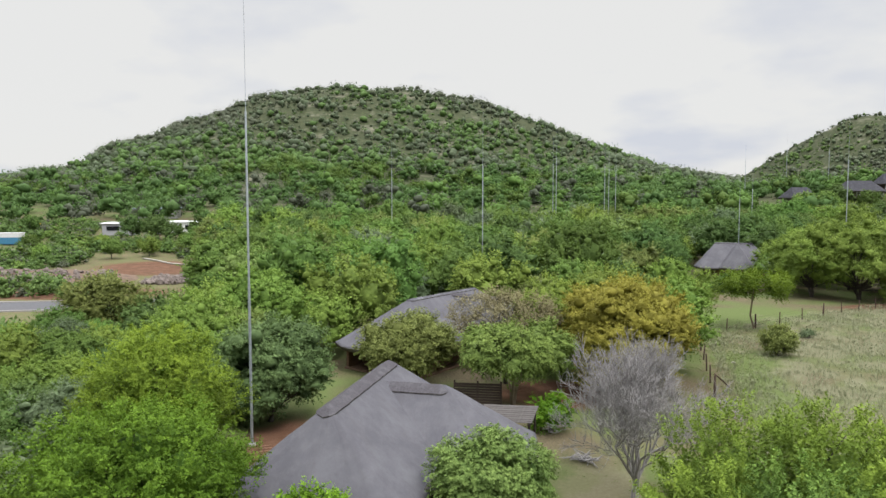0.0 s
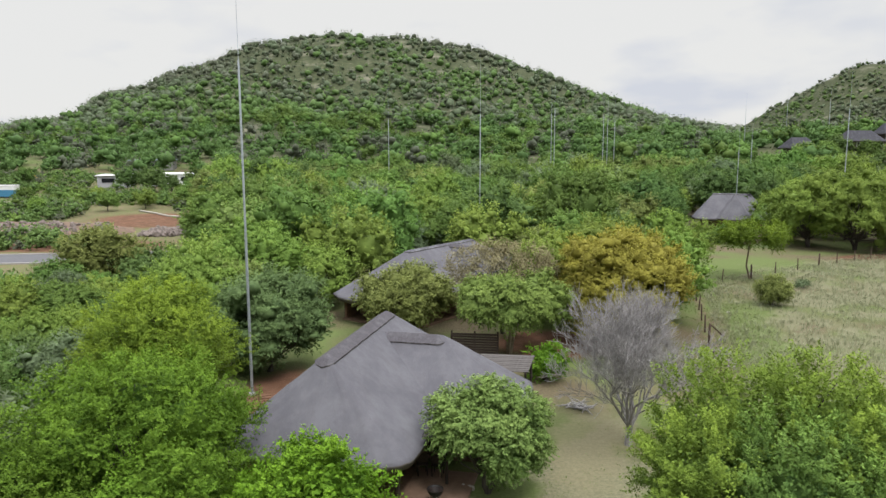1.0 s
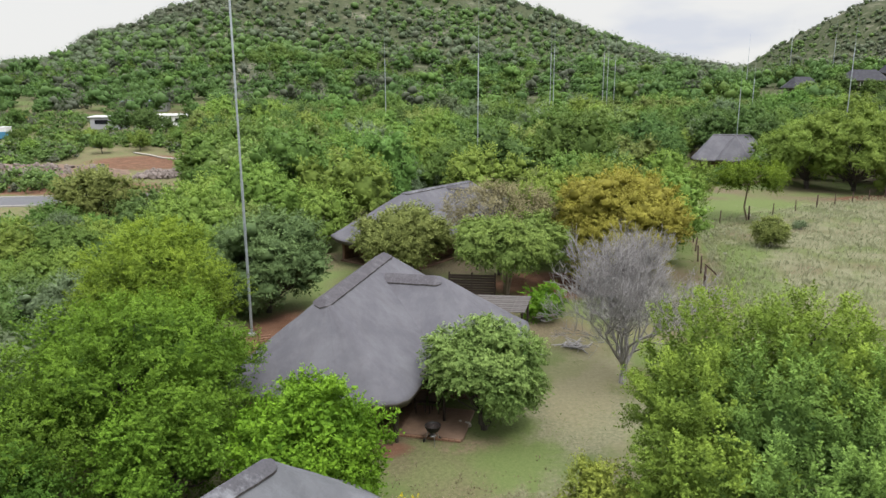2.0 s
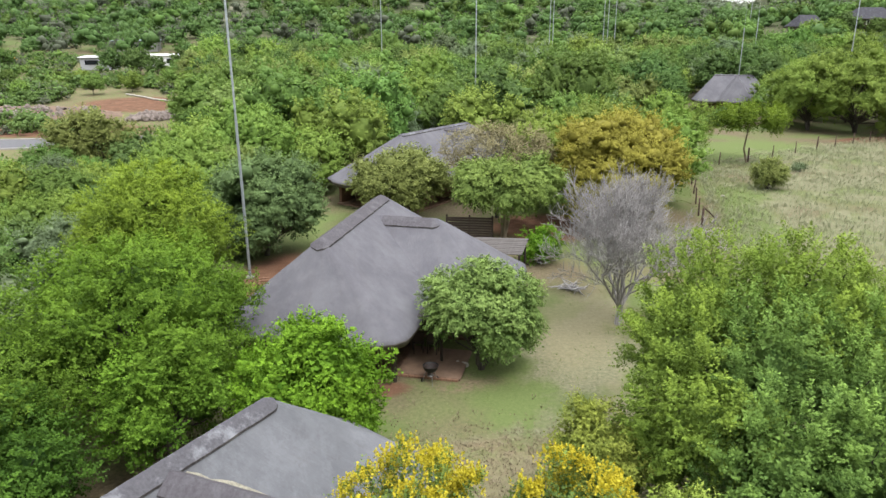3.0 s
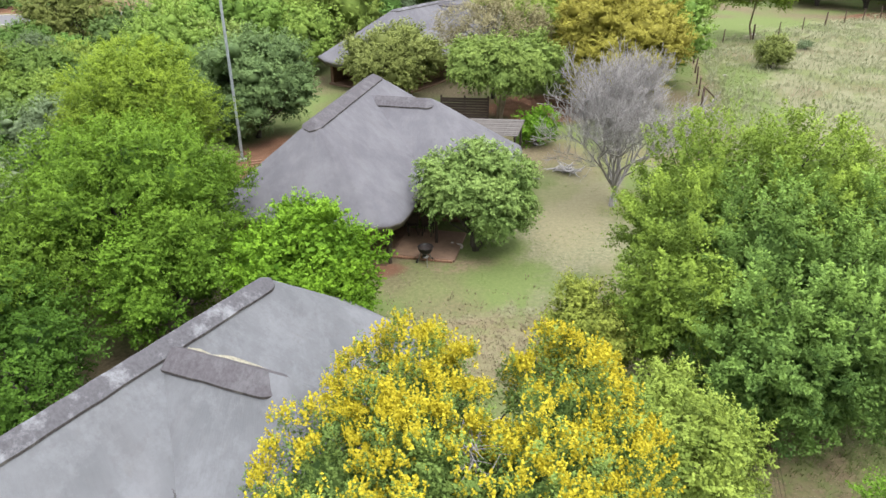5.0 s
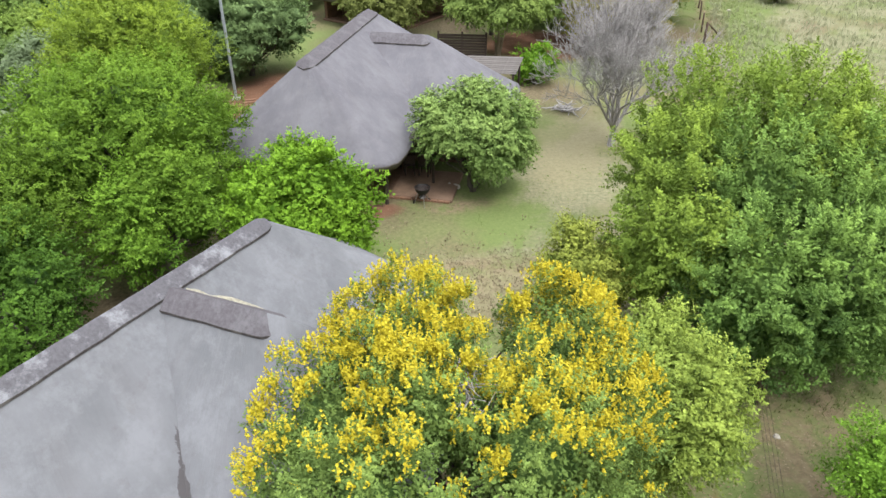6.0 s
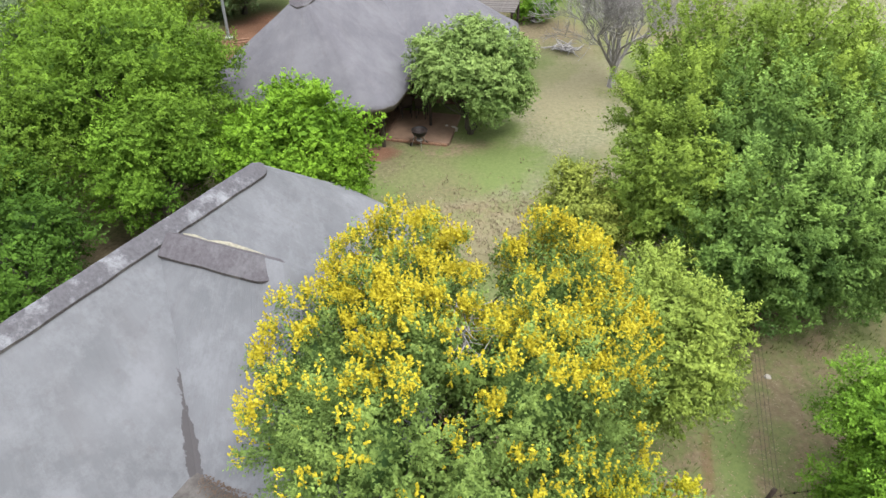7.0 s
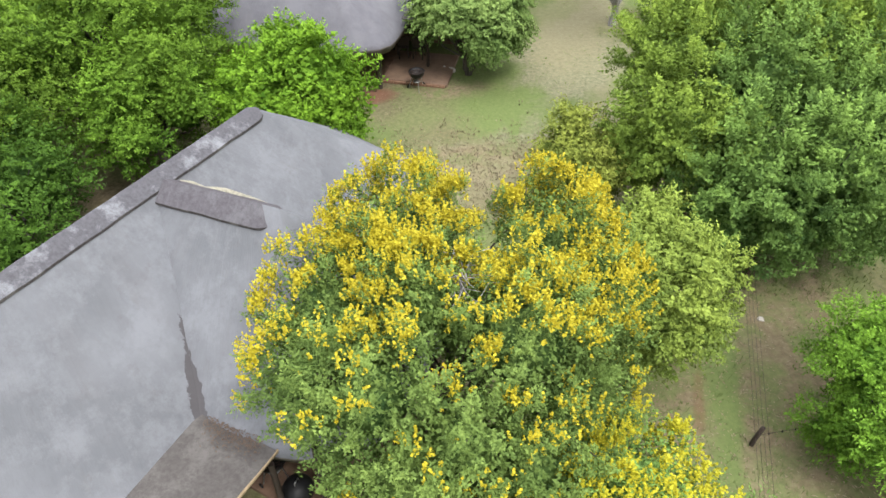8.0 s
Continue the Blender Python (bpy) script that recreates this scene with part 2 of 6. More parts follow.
BLUE_PAINT = plain("blue_paint", (0.10, 0.33, 0.55), 0.5, 0, 0.12)
YELLOW_PAINT = plain("yellow_paint", (0.6, 0.42, 0.04), 0.5, 0, 0.12)
GLASS_DARK = plain("window_dark", (0.02, 0.022, 0.028), 0.12, 0, 0.1)
ROCK = plain("rubble_rock", (0.27, 0.225, 0.205), 0.95, 0, 0.4, 1.2)
ASPHALT = plain("asphalt", (0.16, 0.16, 0.175), 0.9, 0, 0.15, 3.0)
KERB = plain("kerb_concrete", (0.42, 0.40, 0.39), 0.9, 0, 0.15)
WIRE = plain("rusty_wire", (0.09, 0.06, 0.05), 0.7, 0.5)
PALE_STONE = plain("pale_stone", (0.55, 0.52, 0.46), 0.9, 0, 0.2)
ORANGE_BRICK = plain("brick_orange", (0.30, 0.17, 0.11), 0.9, 0, 0.25)


def ground_material():
    k = Nodes("ground_bushveld", 0.62)
    v = k.coord()
    masks = {}
    for name in ("soil", "lawn", "dry", "earth", "scrub", "tan"):
        a = k.n("Attribute")
        a.attribute_name = name
        masks[name] = a.outputs["Fac"]
    fine = k.noise(v, 7.0, 6.0, 0.7)
    mid = k.noise(v, 0.9, 5.0, 0.6)
    big = k.noise(v, 0.16, 3.0, 0.5)
    speck = k.noise(v, 28.0, 3.0, 0.6)
    litter = k.mix(k.ramp(fine, (0.3, 0.0), (0.7, 1.0)), (0.10, 0.085, 0.05), (0.27, 0.22, 0.14))
    green = k.mix(k.ramp(fine, (0.3, 0.0), (0.72, 1.0)), (0.125, 0.17, 0.055), (0.2, 0.25, 0.09))
    straw = k.mix(k.ramp(fine, (0.28, 0.0), (0.7, 1.0)), (0.13, 0.132, 0.07), (0.34, 0.33, 0.21))
    soil = k.mix(k.ramp(mid, (0.3, 0.0), (0.7, 1.0)), (0.13, 0.065, 0.04), (0.26, 0.14, 0.09))
    soil = k.mix(k.math("MULTIPLY", k.ramp(speck, (0.6, 0.0), (0.7, 1.0)), 0.5), soil, (0.42, 0.36, 0.28))
    soft = lambda m, w: k.ramp(k.math("ADD", m, k.math("MULTIPLY", k.math("SUBTRACT", mid, 0.5), w)), (0.35, 0.0), (0.65, 1.0))
    col = k.mix(k.ramp(big, (0.4, 0.0), (0.6, 1.0)), green, litter)
    scrub = k.mix(k.ramp(k.noise(v, 0.35, 6.0, 0.7), (0.35, 0.0), (0.65, 1.0)), (0.05, 0.066, 0.032), (0.115, 0.13, 0.07))
    scrub = k.mix(k.math("MULTIPLY", k.ramp(k.noise(v, 0.06, 5.0, 0.7), (0.54, 0.0), (0.66, 1.0)), 0.6), scrub, (0.34, 0.32, 0.25))
    col = k.mix(masks["scrub"], col, scrub)
    col = k.mix(soft(masks["lawn"], 0.5), col, green)
    patchy = k.math("ADD", masks["dry"], k.math("MULTIPLY", k.math("SUBTRACT", k.noise(v, 0.22, 5.0, 0.65), 0.5), 2.4))
    col = k.mix(soft(patchy, 0.8), col, straw)
    earth = k.mix(k.ramp(fine, (0.3, 0.0), (0.7, 1.0)), (0.15, 0.118, 0.072), (0.33, 0.268, 0.17))
    earth = k.mix(k.math("MULTIPLY", k.ramp(k.noise(v, 1.3, 6.0, 0.7), (0.42, 0.0), (0.58, 1.0)), 0.75), earth, green)
    col = k.mix(soft(masks["earth"], 0.8), col, earth)
    pale = k.mix(k.ramp(k.noise(v, 5.0, 6.0, 0.75), (0.3, 0.0), (0.7, 1.0)), (0.24, 0.21, 0.125), (0.35, 0.315, 0.2))
    col = k.mix(k.math("MULTIPLY", soft(masks["tan"], 0.9), 0.6), col, pale)
    col = k.mix(soft(masks["soil"], 0.6), col, soil)
    bits = k.noise(v, 17.0, 4.0, 0.7)
    col = k.mix(k.math("MULTIPLY", k.ramp(bits, (0.56, 0.0), (0.66, 1.0)), 0.22), col, (0.33, 0.30, 0.2))
    col = k.mix(k.math("MULTIPLY", k.ramp(k.noise(v, 11.0, 5.0, 0.7), (0.34, 1.0), (0.44, 0.0)), 0.14), col, (0.055, 0.055, 0.028))
    return k.principled(col, 0.97, normal=k.bump(fine, 0.25, 0.015), spec=0.1)


GROUND = ground_material()
GRASS_MAT = leaf_material("grass_pale", (0.25, 0.26, 0.15), (0.45, 0.45, 0.29), (0.36, 0.38, 0.2), 0.2)
GRASS_GREEN = leaf_material("grass_green", (0.15, 0.2, 0.06), (0.27, 0.34, 0.11), (0.25, 0.33, 0.1), 0.2)

# ---------------------------------------------------------------- mesh helpers


def from_arrays(name, verts, quads, mats, smooth=False, tris=None):
    """A mesh from numpy arrays of vertices, four-cornered faces and three-cornered faces."""
    me = bpy.data.meshes.new(name)
    verts = np.asarray(verts, dtype=np.float32).reshape(-1, 3)
    quads = np.zeros((0, 4), int) if quads is None else np.asarray(quads, dtype=np.int32).reshape(-1, 4)
    tris = np.zeros((0, 3), int) if tris is None else np.asarray(tris, dtype=np.int32).reshape(-1, 3)
    me.vertices.add(len(verts))
    me.vertices.foreach_set("co", verts.ravel())
    loops = np.concatenate([quads.ravel(), tris.ravel()]).astype(np.int32)
    me.loops.add(len(loops))
    me.loops.foreach_set("vertex_index", loops)
    starts = np.concatenate([np.arange(len(quads)) * 4, len(quads) * 4 + np.arange(len(tris)) * 3]).astype(np.int32)
    me.polygons.add(len(starts))
    me.polygons.foreach_set("loop_start", starts)
    me.polygons.foreach_set("use_smooth", np.full(len(starts), smooth))
    me.update(calc_edges=True)
    for m in mats:
        me.materials.append(m)
    return me


def thing(name, label, category, m=None, group="", kind="", data=None):
    ob = new(name, data)
    if m is not None:
        ob.matrix_basis = m
    return tagged(ob, label, category, group, kind)


def part(name, me, parent, label=""):
    """Links a mesh as one part under a thing or under a part."""
    ob = new(name, me)
    ob.parent = parent
    if label:
        tagged(ob, label)
    return ob


def bm_mesh(name, bm, mat, smooth=False):
    me = bpy.data.meshes.new(name)
    bm.normal_update()
    bm.to_mesh(me)
    bm.free()
    me.materials.append(mat)
    if smooth:
        me.polygons.foreach_set("use_smooth", [True] * len(me.polygons))
    return me


def box(bm, size, at=(0, 0, 0), rot=(0, 0, 0), bevel=0.0):
    r = bmesh.ops.create_cube(bm, size=1.0, matrix=pose(*at, *rot) @ Matrix.Diagonal((*size, 1)))
    if bevel:
        edges = list({e for v in r["verts"] for e in v.link_edges})
        bmesh.ops.bevel(bm, geom=edges, offset=bevel, segments=2, affect="EDGES", profile=0.6)


def box_mesh(name, size, mat, bevel=0.01, at=(0, 0, 0), rot=(0, 0, 0)):
    bm = bmesh.new()
    box(bm, size, at, rot, bevel)
    return bm_mesh(name, bm, mat)


def tubes(paths, sides=6):
    """Tapered tubes along paths of (x, y, z, radius): vertices and four-cornered faces."""
    V, Q, base = [], [], 0
    ang = np.arange(sides) * 2 * np.pi / sides
    for path in paths:
        path = np.asarray(path, float)
        pts, rad = path[:, :3], path[:, 3]
        tan = np.gradient(pts, axis=0)
        tan /= np.linalg.norm(tan, axis=1)[:, None] + 1e-9
        ref = np.array([0.0, 0.0, 1.0]) if abs(tan[0, 2]) < 0.9 else np.array([1.0, 0.0, 0.0])
        u = np.cross(tan, ref)
        u /= np.linalg.norm(u, axis=1)[:, None] + 1e-9
        w = np.cross(tan, u)
        ring = pts[:, None] + rad[:, None, None] * (np.cos(ang)[None, :, None] * u[:, None] + np.sin(ang)[None, :, None] * w[:, None])
        V.append(ring.reshape(-1, 3))
        n = len(pts)
        i = np.arange(n - 1)[:, None] * sides + np.arange(sides)[None]
        j = np.arange(n - 1)[:, None] * sides + (np.arange(sides)[None] + 1) % sides
        Q.append(np.stack([i, j, j + sides, i + sides], -1).reshape(-1, 4) + base)
        base += n * sides
    return np.concatenate(V), np.concatenate(Q)


def tube_mesh(name, paths, mat, sides=6):
    v, q = tubes(paths, sides)
    return from_arrays(name, v, q, [mat], smooth=True)

# ---------------------------------------------------------------- trees


def unit(v):
    return v / (np.linalg.norm(v, axis=-1, keepdims=True) + 1e-9)


def leaves(rng, pos, out, size, width, droop=0.0, spread=0.8, up=0.4, petals=False, face=None, loose=0.3):
    """A small pointed leaf (or a folded petal) at every place; it points outwards with a scatter."""
    n = len(pos)
    tip = unit(out + rng.normal(0, spread, (n, 3)) + np.array([0, 0, -droop]))
    if face is None:
        nrm = unit(rng.normal(0, 0.6, (n, 3)) + out * 0.6 + np.array([0, 0, up]))
    else:
        nrm = unit(face + rng.normal(0, loose, (n, 3)))
    side = unit(np.cross(tip, nrm))
    nrm = np.cross(side, tip)
    s = (size * rng.uniform(0.65, 1.35, n))[:, None]
    w = s * width
    a = pos - tip * s * 0.5
    b = pos + side * w * 0.5 + nrm * s * 0.08
    c = pos + tip * s * 0.5
    d = pos - side * w * 0.5 + nrm * s * 0.08
    if petals:
        return np.stack([a, b, c, d], 1).reshape(-1, 3), np.arange(n * 4).reshape(-1, 4)
    back = tip * (s * 0.25)
    return np.stack([b - back, c, d - back], 1).reshape(-1, 3), np.arange(n * 3).reshape(-1, 3)


def crown_billows(rng, r, h, count, low):
    """Centres and radii of the large rounded billows of a crown, over an uneven egg."""
    n = max(5, round(count / 6))
    i = np.arange(n) + 0.5
    z = 1 - (1 - low * 0.8) * i / n
    phi = i * 2.39996 + rng.uniform(0, 6.28)
    s = np.sqrt(np.clip(1 - z * z, 0, 1))
    d = np.stack([s * np.cos(phi), s * np.sin(phi), z], 1)
    reach = rng.uniform(0.78, 1.08, n) * (1 + 0.1 * np.sin(phi * 2 + rng.uniform(0, 6)))
    radius = (0.6 * min(r, h) + 0.4 * r) * min(0.5, max(0.25, 1.22 / math.sqrt(n))) * rng.uniform(0.65, 1.15, n)
    room = np.maximum(np.array([r, r, h])[None] - radius[:, None], 0.2 * h)
    return d * reach[:, None] * room, radius


def crown_lobes(rng, lobe, billows, middle, apart):
    """Tufts over the outer side of every billow: centres, sizes, the way that they face and how far they stand out."""
    bc, br = billows
    cs, ds, st = [], [], []
    for b in range(len(bc)):
        out = unit(bc[b] - middle + np.array([0, 0, 0.25 * br[b]]))
        m = max(5, round(12.6 * br[b] ** 2 / (apart * lobe) ** 2))
        i = np.arange(m) + 0.5
        z = 1 - 2 * i / m
        phi = i * 2.39996 + rng.uniform(0, 6.28)
        q = np.sqrt(1 - z * z)
        d = unit(np.stack([q * np.cos(phi), q * np.sin(phi), z], 1) + rng.normal(0, 0.12, (m, 3)))
        c = bc[b] + d * (br[b] * rng.uniform(0.78, 1.1, m))[:, None]
        facing = d @ out
        gap = np.linalg.norm(c[:, None] - bc[None], axis=2) / br[None]
        gap[:, b] = 9
        keep = (facing > -0.45) & (gap.min(1) > 0.84) & (rng.random(m) > 0.1)
        cs.append(c[keep])
        ds.append(unit(d * 0.75 + out * 0.35)[keep])
        st.append(np.clip(0.42 + 0.58 * (0.6 * facing + 0.55 * d[:, 2]), 0, 1)[keep])
    c, d, stand = np.concatenate(cs), np.concatenate(ds), np.concatenate(st)
    return c, lobe * rng.uniform(0.7, 1.3, len(c)), d, stand


def ball(level):
    """Vertices and faces of a small round lump."""
    bm = bmesh.new()
    bmesh.ops.create_icosphere(bm, subdivisions=level, radius=1.0)
    v = np.array([x.co[:] for x in bm.verts])
    f = np.array([[x.index for x in p.verts] for p in bm.faces])
    bm.free()
    return v, f


BALLS = {1: ball(1), 2: ball(2)}


def lumps(rng, centres, radii, level, squash=0.8, rough=0.16):
    """Close-leaved hearts of the boughs: uneven lumps that let no light through."""
    bv, bf = BALLS[level]
    n, m = len(centres), len(bv)
    k = 1 + rng.normal(0, rough, (n, m, 1))
    v = centres[:, None] + bv[None] * k * radii[:, None, None] * np.array([1, 1, squash])
    f = bf[None] + (np.arange(n) * m)[:, None, None]
    return v.reshape(-1, 3), f.reshape(-1, 3), np.tile(bv[:, 2], n)


def make_crown(name, rng, r, h, mat, count, sprays, per, lobe, spray, leaf, width, low=-0.45, droop=0.1, squash=0.8, fill=0.4, rise=0.35, slim=0.38, heart=28, soft=0.0, fine=1, rough=0.14, billows=None, apart=1.5, plume=0.0):
    """A crown of leafy sprays gathered in boughs. Its centre is the origin. Each spray is a twig with leaves on both
    sides, youngest and palest at its tip. Shade between the boughs is painted into the leaf colour.
    """
    middle = np.zeros(3)
    if billows is None:
        billows = crown_billows(rng, r, h, count, low)
    else:
        middle = billows[0].mean(0) - np.array([0, 0, 0.5])
    c, size, d, stand = crown_lobes(rng, lobe, billows, middle, apart)
    n = count * sprays
    count = len(c)
    k = rng.integers(0, count, n)
    dirs = unit(rng.normal(0, 1, (n, 3)) + d[k] * 0.7 + np.array([0, 0, 0.35]))
    deep = rng.uniform(0.15, 1.0, n) ** 0.55
    foot = c[k] + dirs * (size[k] * deep * 0.85)[:, None] * np.array([1, 1, squash])
    if plume:
        # upright brushes: the sprays of a tuft stand along one stem
        stem = unit(d[k] + np.array([0, 0, 0.55]))
        deep = rng.random(n)
        foot = c[k] + stem * ((deep - 0.35) * plume)[:, None] + rng.normal(0, 1, (n, 3)) * (size[k] * 0.34 * (1.15 - 0.7 * deep))[:, None]
        dirs = unit(dirs * 0.45 + stem)
    axis = unit(dirs * 0.7 + d[k] * 0.45 + np.array([0, 0, rise - droop]) + rng.normal(0, 0.3, (n, 3)))
    length = spray * rng.uniform(0.6, 1.35, n)
    flat = unit(np.cross(axis, unit(rng.normal(0, 0.5, (n, 3)) + d[k] * 0.5 + np.array([0, 0, 1.0]))))
    t = np.linspace(0.08, 1.0, per)
    hand = np.where(np.arange(per) % 2 == 0, 1.0, -1.0)
    reach = hand * np.sin(0.35 + 2.6 * t) * slim * rng.uniform(0.1, 1.15, (n, per))
    pos = foot[:, None] + axis[:, None] * (length[:, None] * t)[..., None] + flat[:, None] * (length[:, None] * reach)[..., None]
    pos += rng.normal(0, 0.05, (n, per, 3)) * length[:, None, None]
    pos[..., 2] -= droop * length[:, None] * t ** 2 * 0.6
    out = axis[:, None] * 0.75 + flat[:, None] * (hand * 0.8)[None, :, None]
    v, q = leaves(rng, pos.reshape(-1, 3), unit(out).reshape(-1, 3), leaf, width, droop * 0.6, 0.35, 0.9, face=np.repeat(unit(dirs * 0.6 + d[k] * 0.65 + np.array([0, 0, 0.35])), per, axis=0))
    # tips paler; outward and upward tufts painted lighter, crevices darker, as light falls
    lightness = np.clip(t[None] * 0.5 + 0.5, 0, 1) * ((0.55 + 0.45 * deep) * np.clip(0.7 + 0.36 * d[k][:, 2], 0.35, 1.05) * (0.08 + 1.0 * stand[k]))[:, None]
    m = int(n * per * fill)
    own = rng.integers(0, len(billows[0]), m)
    p = unit(rng.normal(0, 1, (m, 3)))
    inner = p
    p = billows[0][own] + inner * (billows[1][own] * rng.uniform(0.62, 0.98, m))[:, None]
    v2, q2 = leaves(rng, p, inner, leaf * 1.35, min(1.0, width * 1.3), droop, 1.0, face=unit(inner + np.array([0, 0, 0.3])), loose=0.45)
    # larger inner leaves, painted darkest for shade, close the heart of every bough
    kk = np.repeat(np.arange(count), max(1, int(heart) // 4) if heart else 0)
    way = unit(rng.normal(0, 1, (len(kk), 3)))
    old = size * 0.95
    p = c[kk] * 0.95 + way * (old[kk] * rng.uniform(0.05, 0.62, len(kk)))[:, None] * np.array([1, 1, squash])
    v3, q3 = leaves(rng, p, way, leaf * 1.9, 0.7, 0.2, 0.9, face=unit(way + d[kk] * 0.8 + np.array([0, 0, 0.5])))
    heart_lightness = np.zeros(len(v3))
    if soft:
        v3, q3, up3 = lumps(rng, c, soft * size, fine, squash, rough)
        # lump tops painted lighter, undersides darker, in place of daylight
        heart_lightness = np.clip(0.18 + 0.25 * up3 + rng.normal(0, 0.12, len(v3)), 0, 1)
    # dark core added inside every billow: its shade is painted in, it blocks light
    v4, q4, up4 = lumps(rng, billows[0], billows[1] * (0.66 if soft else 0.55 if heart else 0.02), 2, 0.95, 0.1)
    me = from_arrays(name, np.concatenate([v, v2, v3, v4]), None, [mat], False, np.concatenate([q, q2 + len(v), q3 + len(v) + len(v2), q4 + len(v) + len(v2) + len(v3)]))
    # fill leaves painted lighter upward; cores kept near the darkest colour
    values = np.concatenate([np.repeat(lightness.ravel(), 3), np.repeat(np.clip(0.24 + 0.26 * inner[:, 2] + rng.uniform(-0.1, 0.1, m), 0, 1), 3), heart_lightness, np.clip(0.02 + 0.05 * up4, 0, 1)]).astype(np.float32)
    me.attributes.new("lightness", "FLOAT", "POINT").data.foreach_set("value", values)
    flat_faces = len(q) + len(q2) + (0 if soft else len(q3))
    me.polygons.foreach_set("use_smooth", np.arange(len(me.polygons)) >= flat_faces)
    return me, c, size


def limbs(rng, base, fork, centres, r0, every=1, stems=1):
    """Trunk and limbs, from the base by a fork to the boughs."""
    paths = []
    base, fork = np.array(base, float), np.array(fork, float)
    stem_tops = []
    for s in range(stems):
        a = s * 2 * np.pi / stems + rng.uniform(0, 1)
        lean = np.array([math.cos(a), math.sin(a), 0]) * (0.0 if stems == 1 else 0.28 * np.linalg.norm(fork - base))
        top = fork + lean
        mid = base + (top - base) * 0.5 + rng.normal(0, 0.06, 3) * np.linalg.norm(top - base)
        rr = r0 / stems ** 0.4
        paths.append([(*(base + lean * 0.08 - np.array([0, 0, 0.15])), rr * 1.35), (*(base + lean * 0.12 + np.array([0, 0, 0.15])), rr), (*mid, rr * 0.85), (*top, rr * 0.7)])
        stem_tops.append((top, rr * 0.65))
    for i in range(0, len(centres), every):
        c = centres[i]
        top, rr = min(stem_tops, key=lambda s: np.linalg.norm(s[0][:2] - c[:2] * 0.6))
        d = c - top
        m1 = top + d * 0.4 + np.array([0, 0, 0.1 * np.linalg.norm(d[:2])]) + rng.normal(0, 0.07, 3) * np.linalg.norm(d)
        m2 = top + d * 0.75 + rng.normal(0, 0.05, 3) * np.linalg.norm(d)
        thin = rr * rng.uniform(0.35, 0.6)
        paths.append([(*top, thin), (*m1, thin * 0.7), (*m2, thin * 0.45), (*c, thin * 0.15)])
    return paths


def make_tree(name, label, seed, r, h, top, mat, count, sprays, per, lobe, spray, leaf, width, bark=BARK, trunk=0.16, every=2, stems=1, group="", flowers=0, low=-0.45, billows=None, **kw):
    """A tree > trunk, crown (and blossom): its origin is at the foot of the trunk; r, h: half width and half height of the crown; top: its height.
    billows: centres and radii of its boughs (x, y, z, radius) from the foot, for a crown of a known outline."""
    rng = np.random.default_rng(seed)
    ob = thing(name, label, "shrub" if top < 2.6 else "tree", group=group)
    lift = top - h * 0.98
    fork = (rng.uniform(-0.1, 0.1) * r, rng.uniform(-0.1, 0.1) * r, max(0.25, lift + low * h * 0.9))
    if billows:
        b = np.array(billows, float)
        billows, lift = (b[:, :3], b[:, 3]), 0.0
        fork = (b[:, 0].mean() * 0.5, b[:, 1].mean() * 0.5, max(0.5, b[:, 2].min() - 1.2))
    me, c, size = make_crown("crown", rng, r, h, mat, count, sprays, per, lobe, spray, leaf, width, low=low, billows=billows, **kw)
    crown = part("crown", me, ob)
    crown.location = (0, 0, lift)
    cc = c + np.array([0, 0, lift])
    part("trunk", tube_mesh("trunk", limbs(rng, (0, 0, 0), fork, cc, trunk, max(every, len(cc) // 40), stems), bark, 6), ob)
    if flowers:
        spikes(rng, ob, cc, size, flowers, cc.mean(0) - np.array([0, 0, 0.8]))
    return ob


def spikes(rng, ob, cc, size, flowers, centre):
    """Upright yellow flower spikes in bunches, most of them on the upper boughs and on the far, sunny side."""
    way = unit(cc - centre)
    w = np.clip(way[:, 2] * 0.8 + way[:, 1] * 0.75 + 0.3, 0.2, 1.4)
    blooming = np.flatnonzero(rng.random(len(cc)) < np.clip(w ** 1.6, 0.2, 0.95))
    share = w[blooming] ** 0.6 * rng.uniform(0.3, 1.0, len(blooming))
    k = blooming[rng.choice(len(blooming), flowers, p=share / share.sum())]
    d = unit(rng.normal(0, 0.55, (flowers, 3)) + way[k] * 0.7 + np.array([0, 0, 0.9]))
    foot = cc[k] + d * (size[k] * rng.uniform(0.85, 1.45, flowers))[:, None]
    up = unit(d * 0.35 + np.array([0, 0, 1.0]) + rng.normal(0, 0.22, (flowers, 3)))
    n = 11
    s = rng.uniform(0.1, 0.21, flowers)
    t = np.tile(np.linspace(0, 1, n), (flowers, 1))
    around = rng.uniform(0, 6.28, (flowers, n))
    ring = np.stack([np.cos(around), np.sin(around), np.zeros_like(around)], -1)
    pos = foot[:, None] + up[:, None] * (t * s[:, None])[..., None] + ring * (0.031 * (1.15 - t))[..., None]
    v, q = leaves(rng, pos.reshape(-1, 3), unit(ring + np.array([0, 0, 0.5])).reshape(-1, 3), 0.041, 0.9, 0.0, 0.5, petals=True)
    part("blossom", from_arrays("blossom", v, q, [LEAF["flower"]]), ob, "upright spikes of bright yellow flowers")


def place(ob, x, y, turn=0, scale=1.0, z=None):
    ob.matrix_basis = pose(x, y, ground_z(x, y) - 0.03 if z is None else z, 0, 0, turn) @ Matrix.Scale(scale, 4)
    return ob


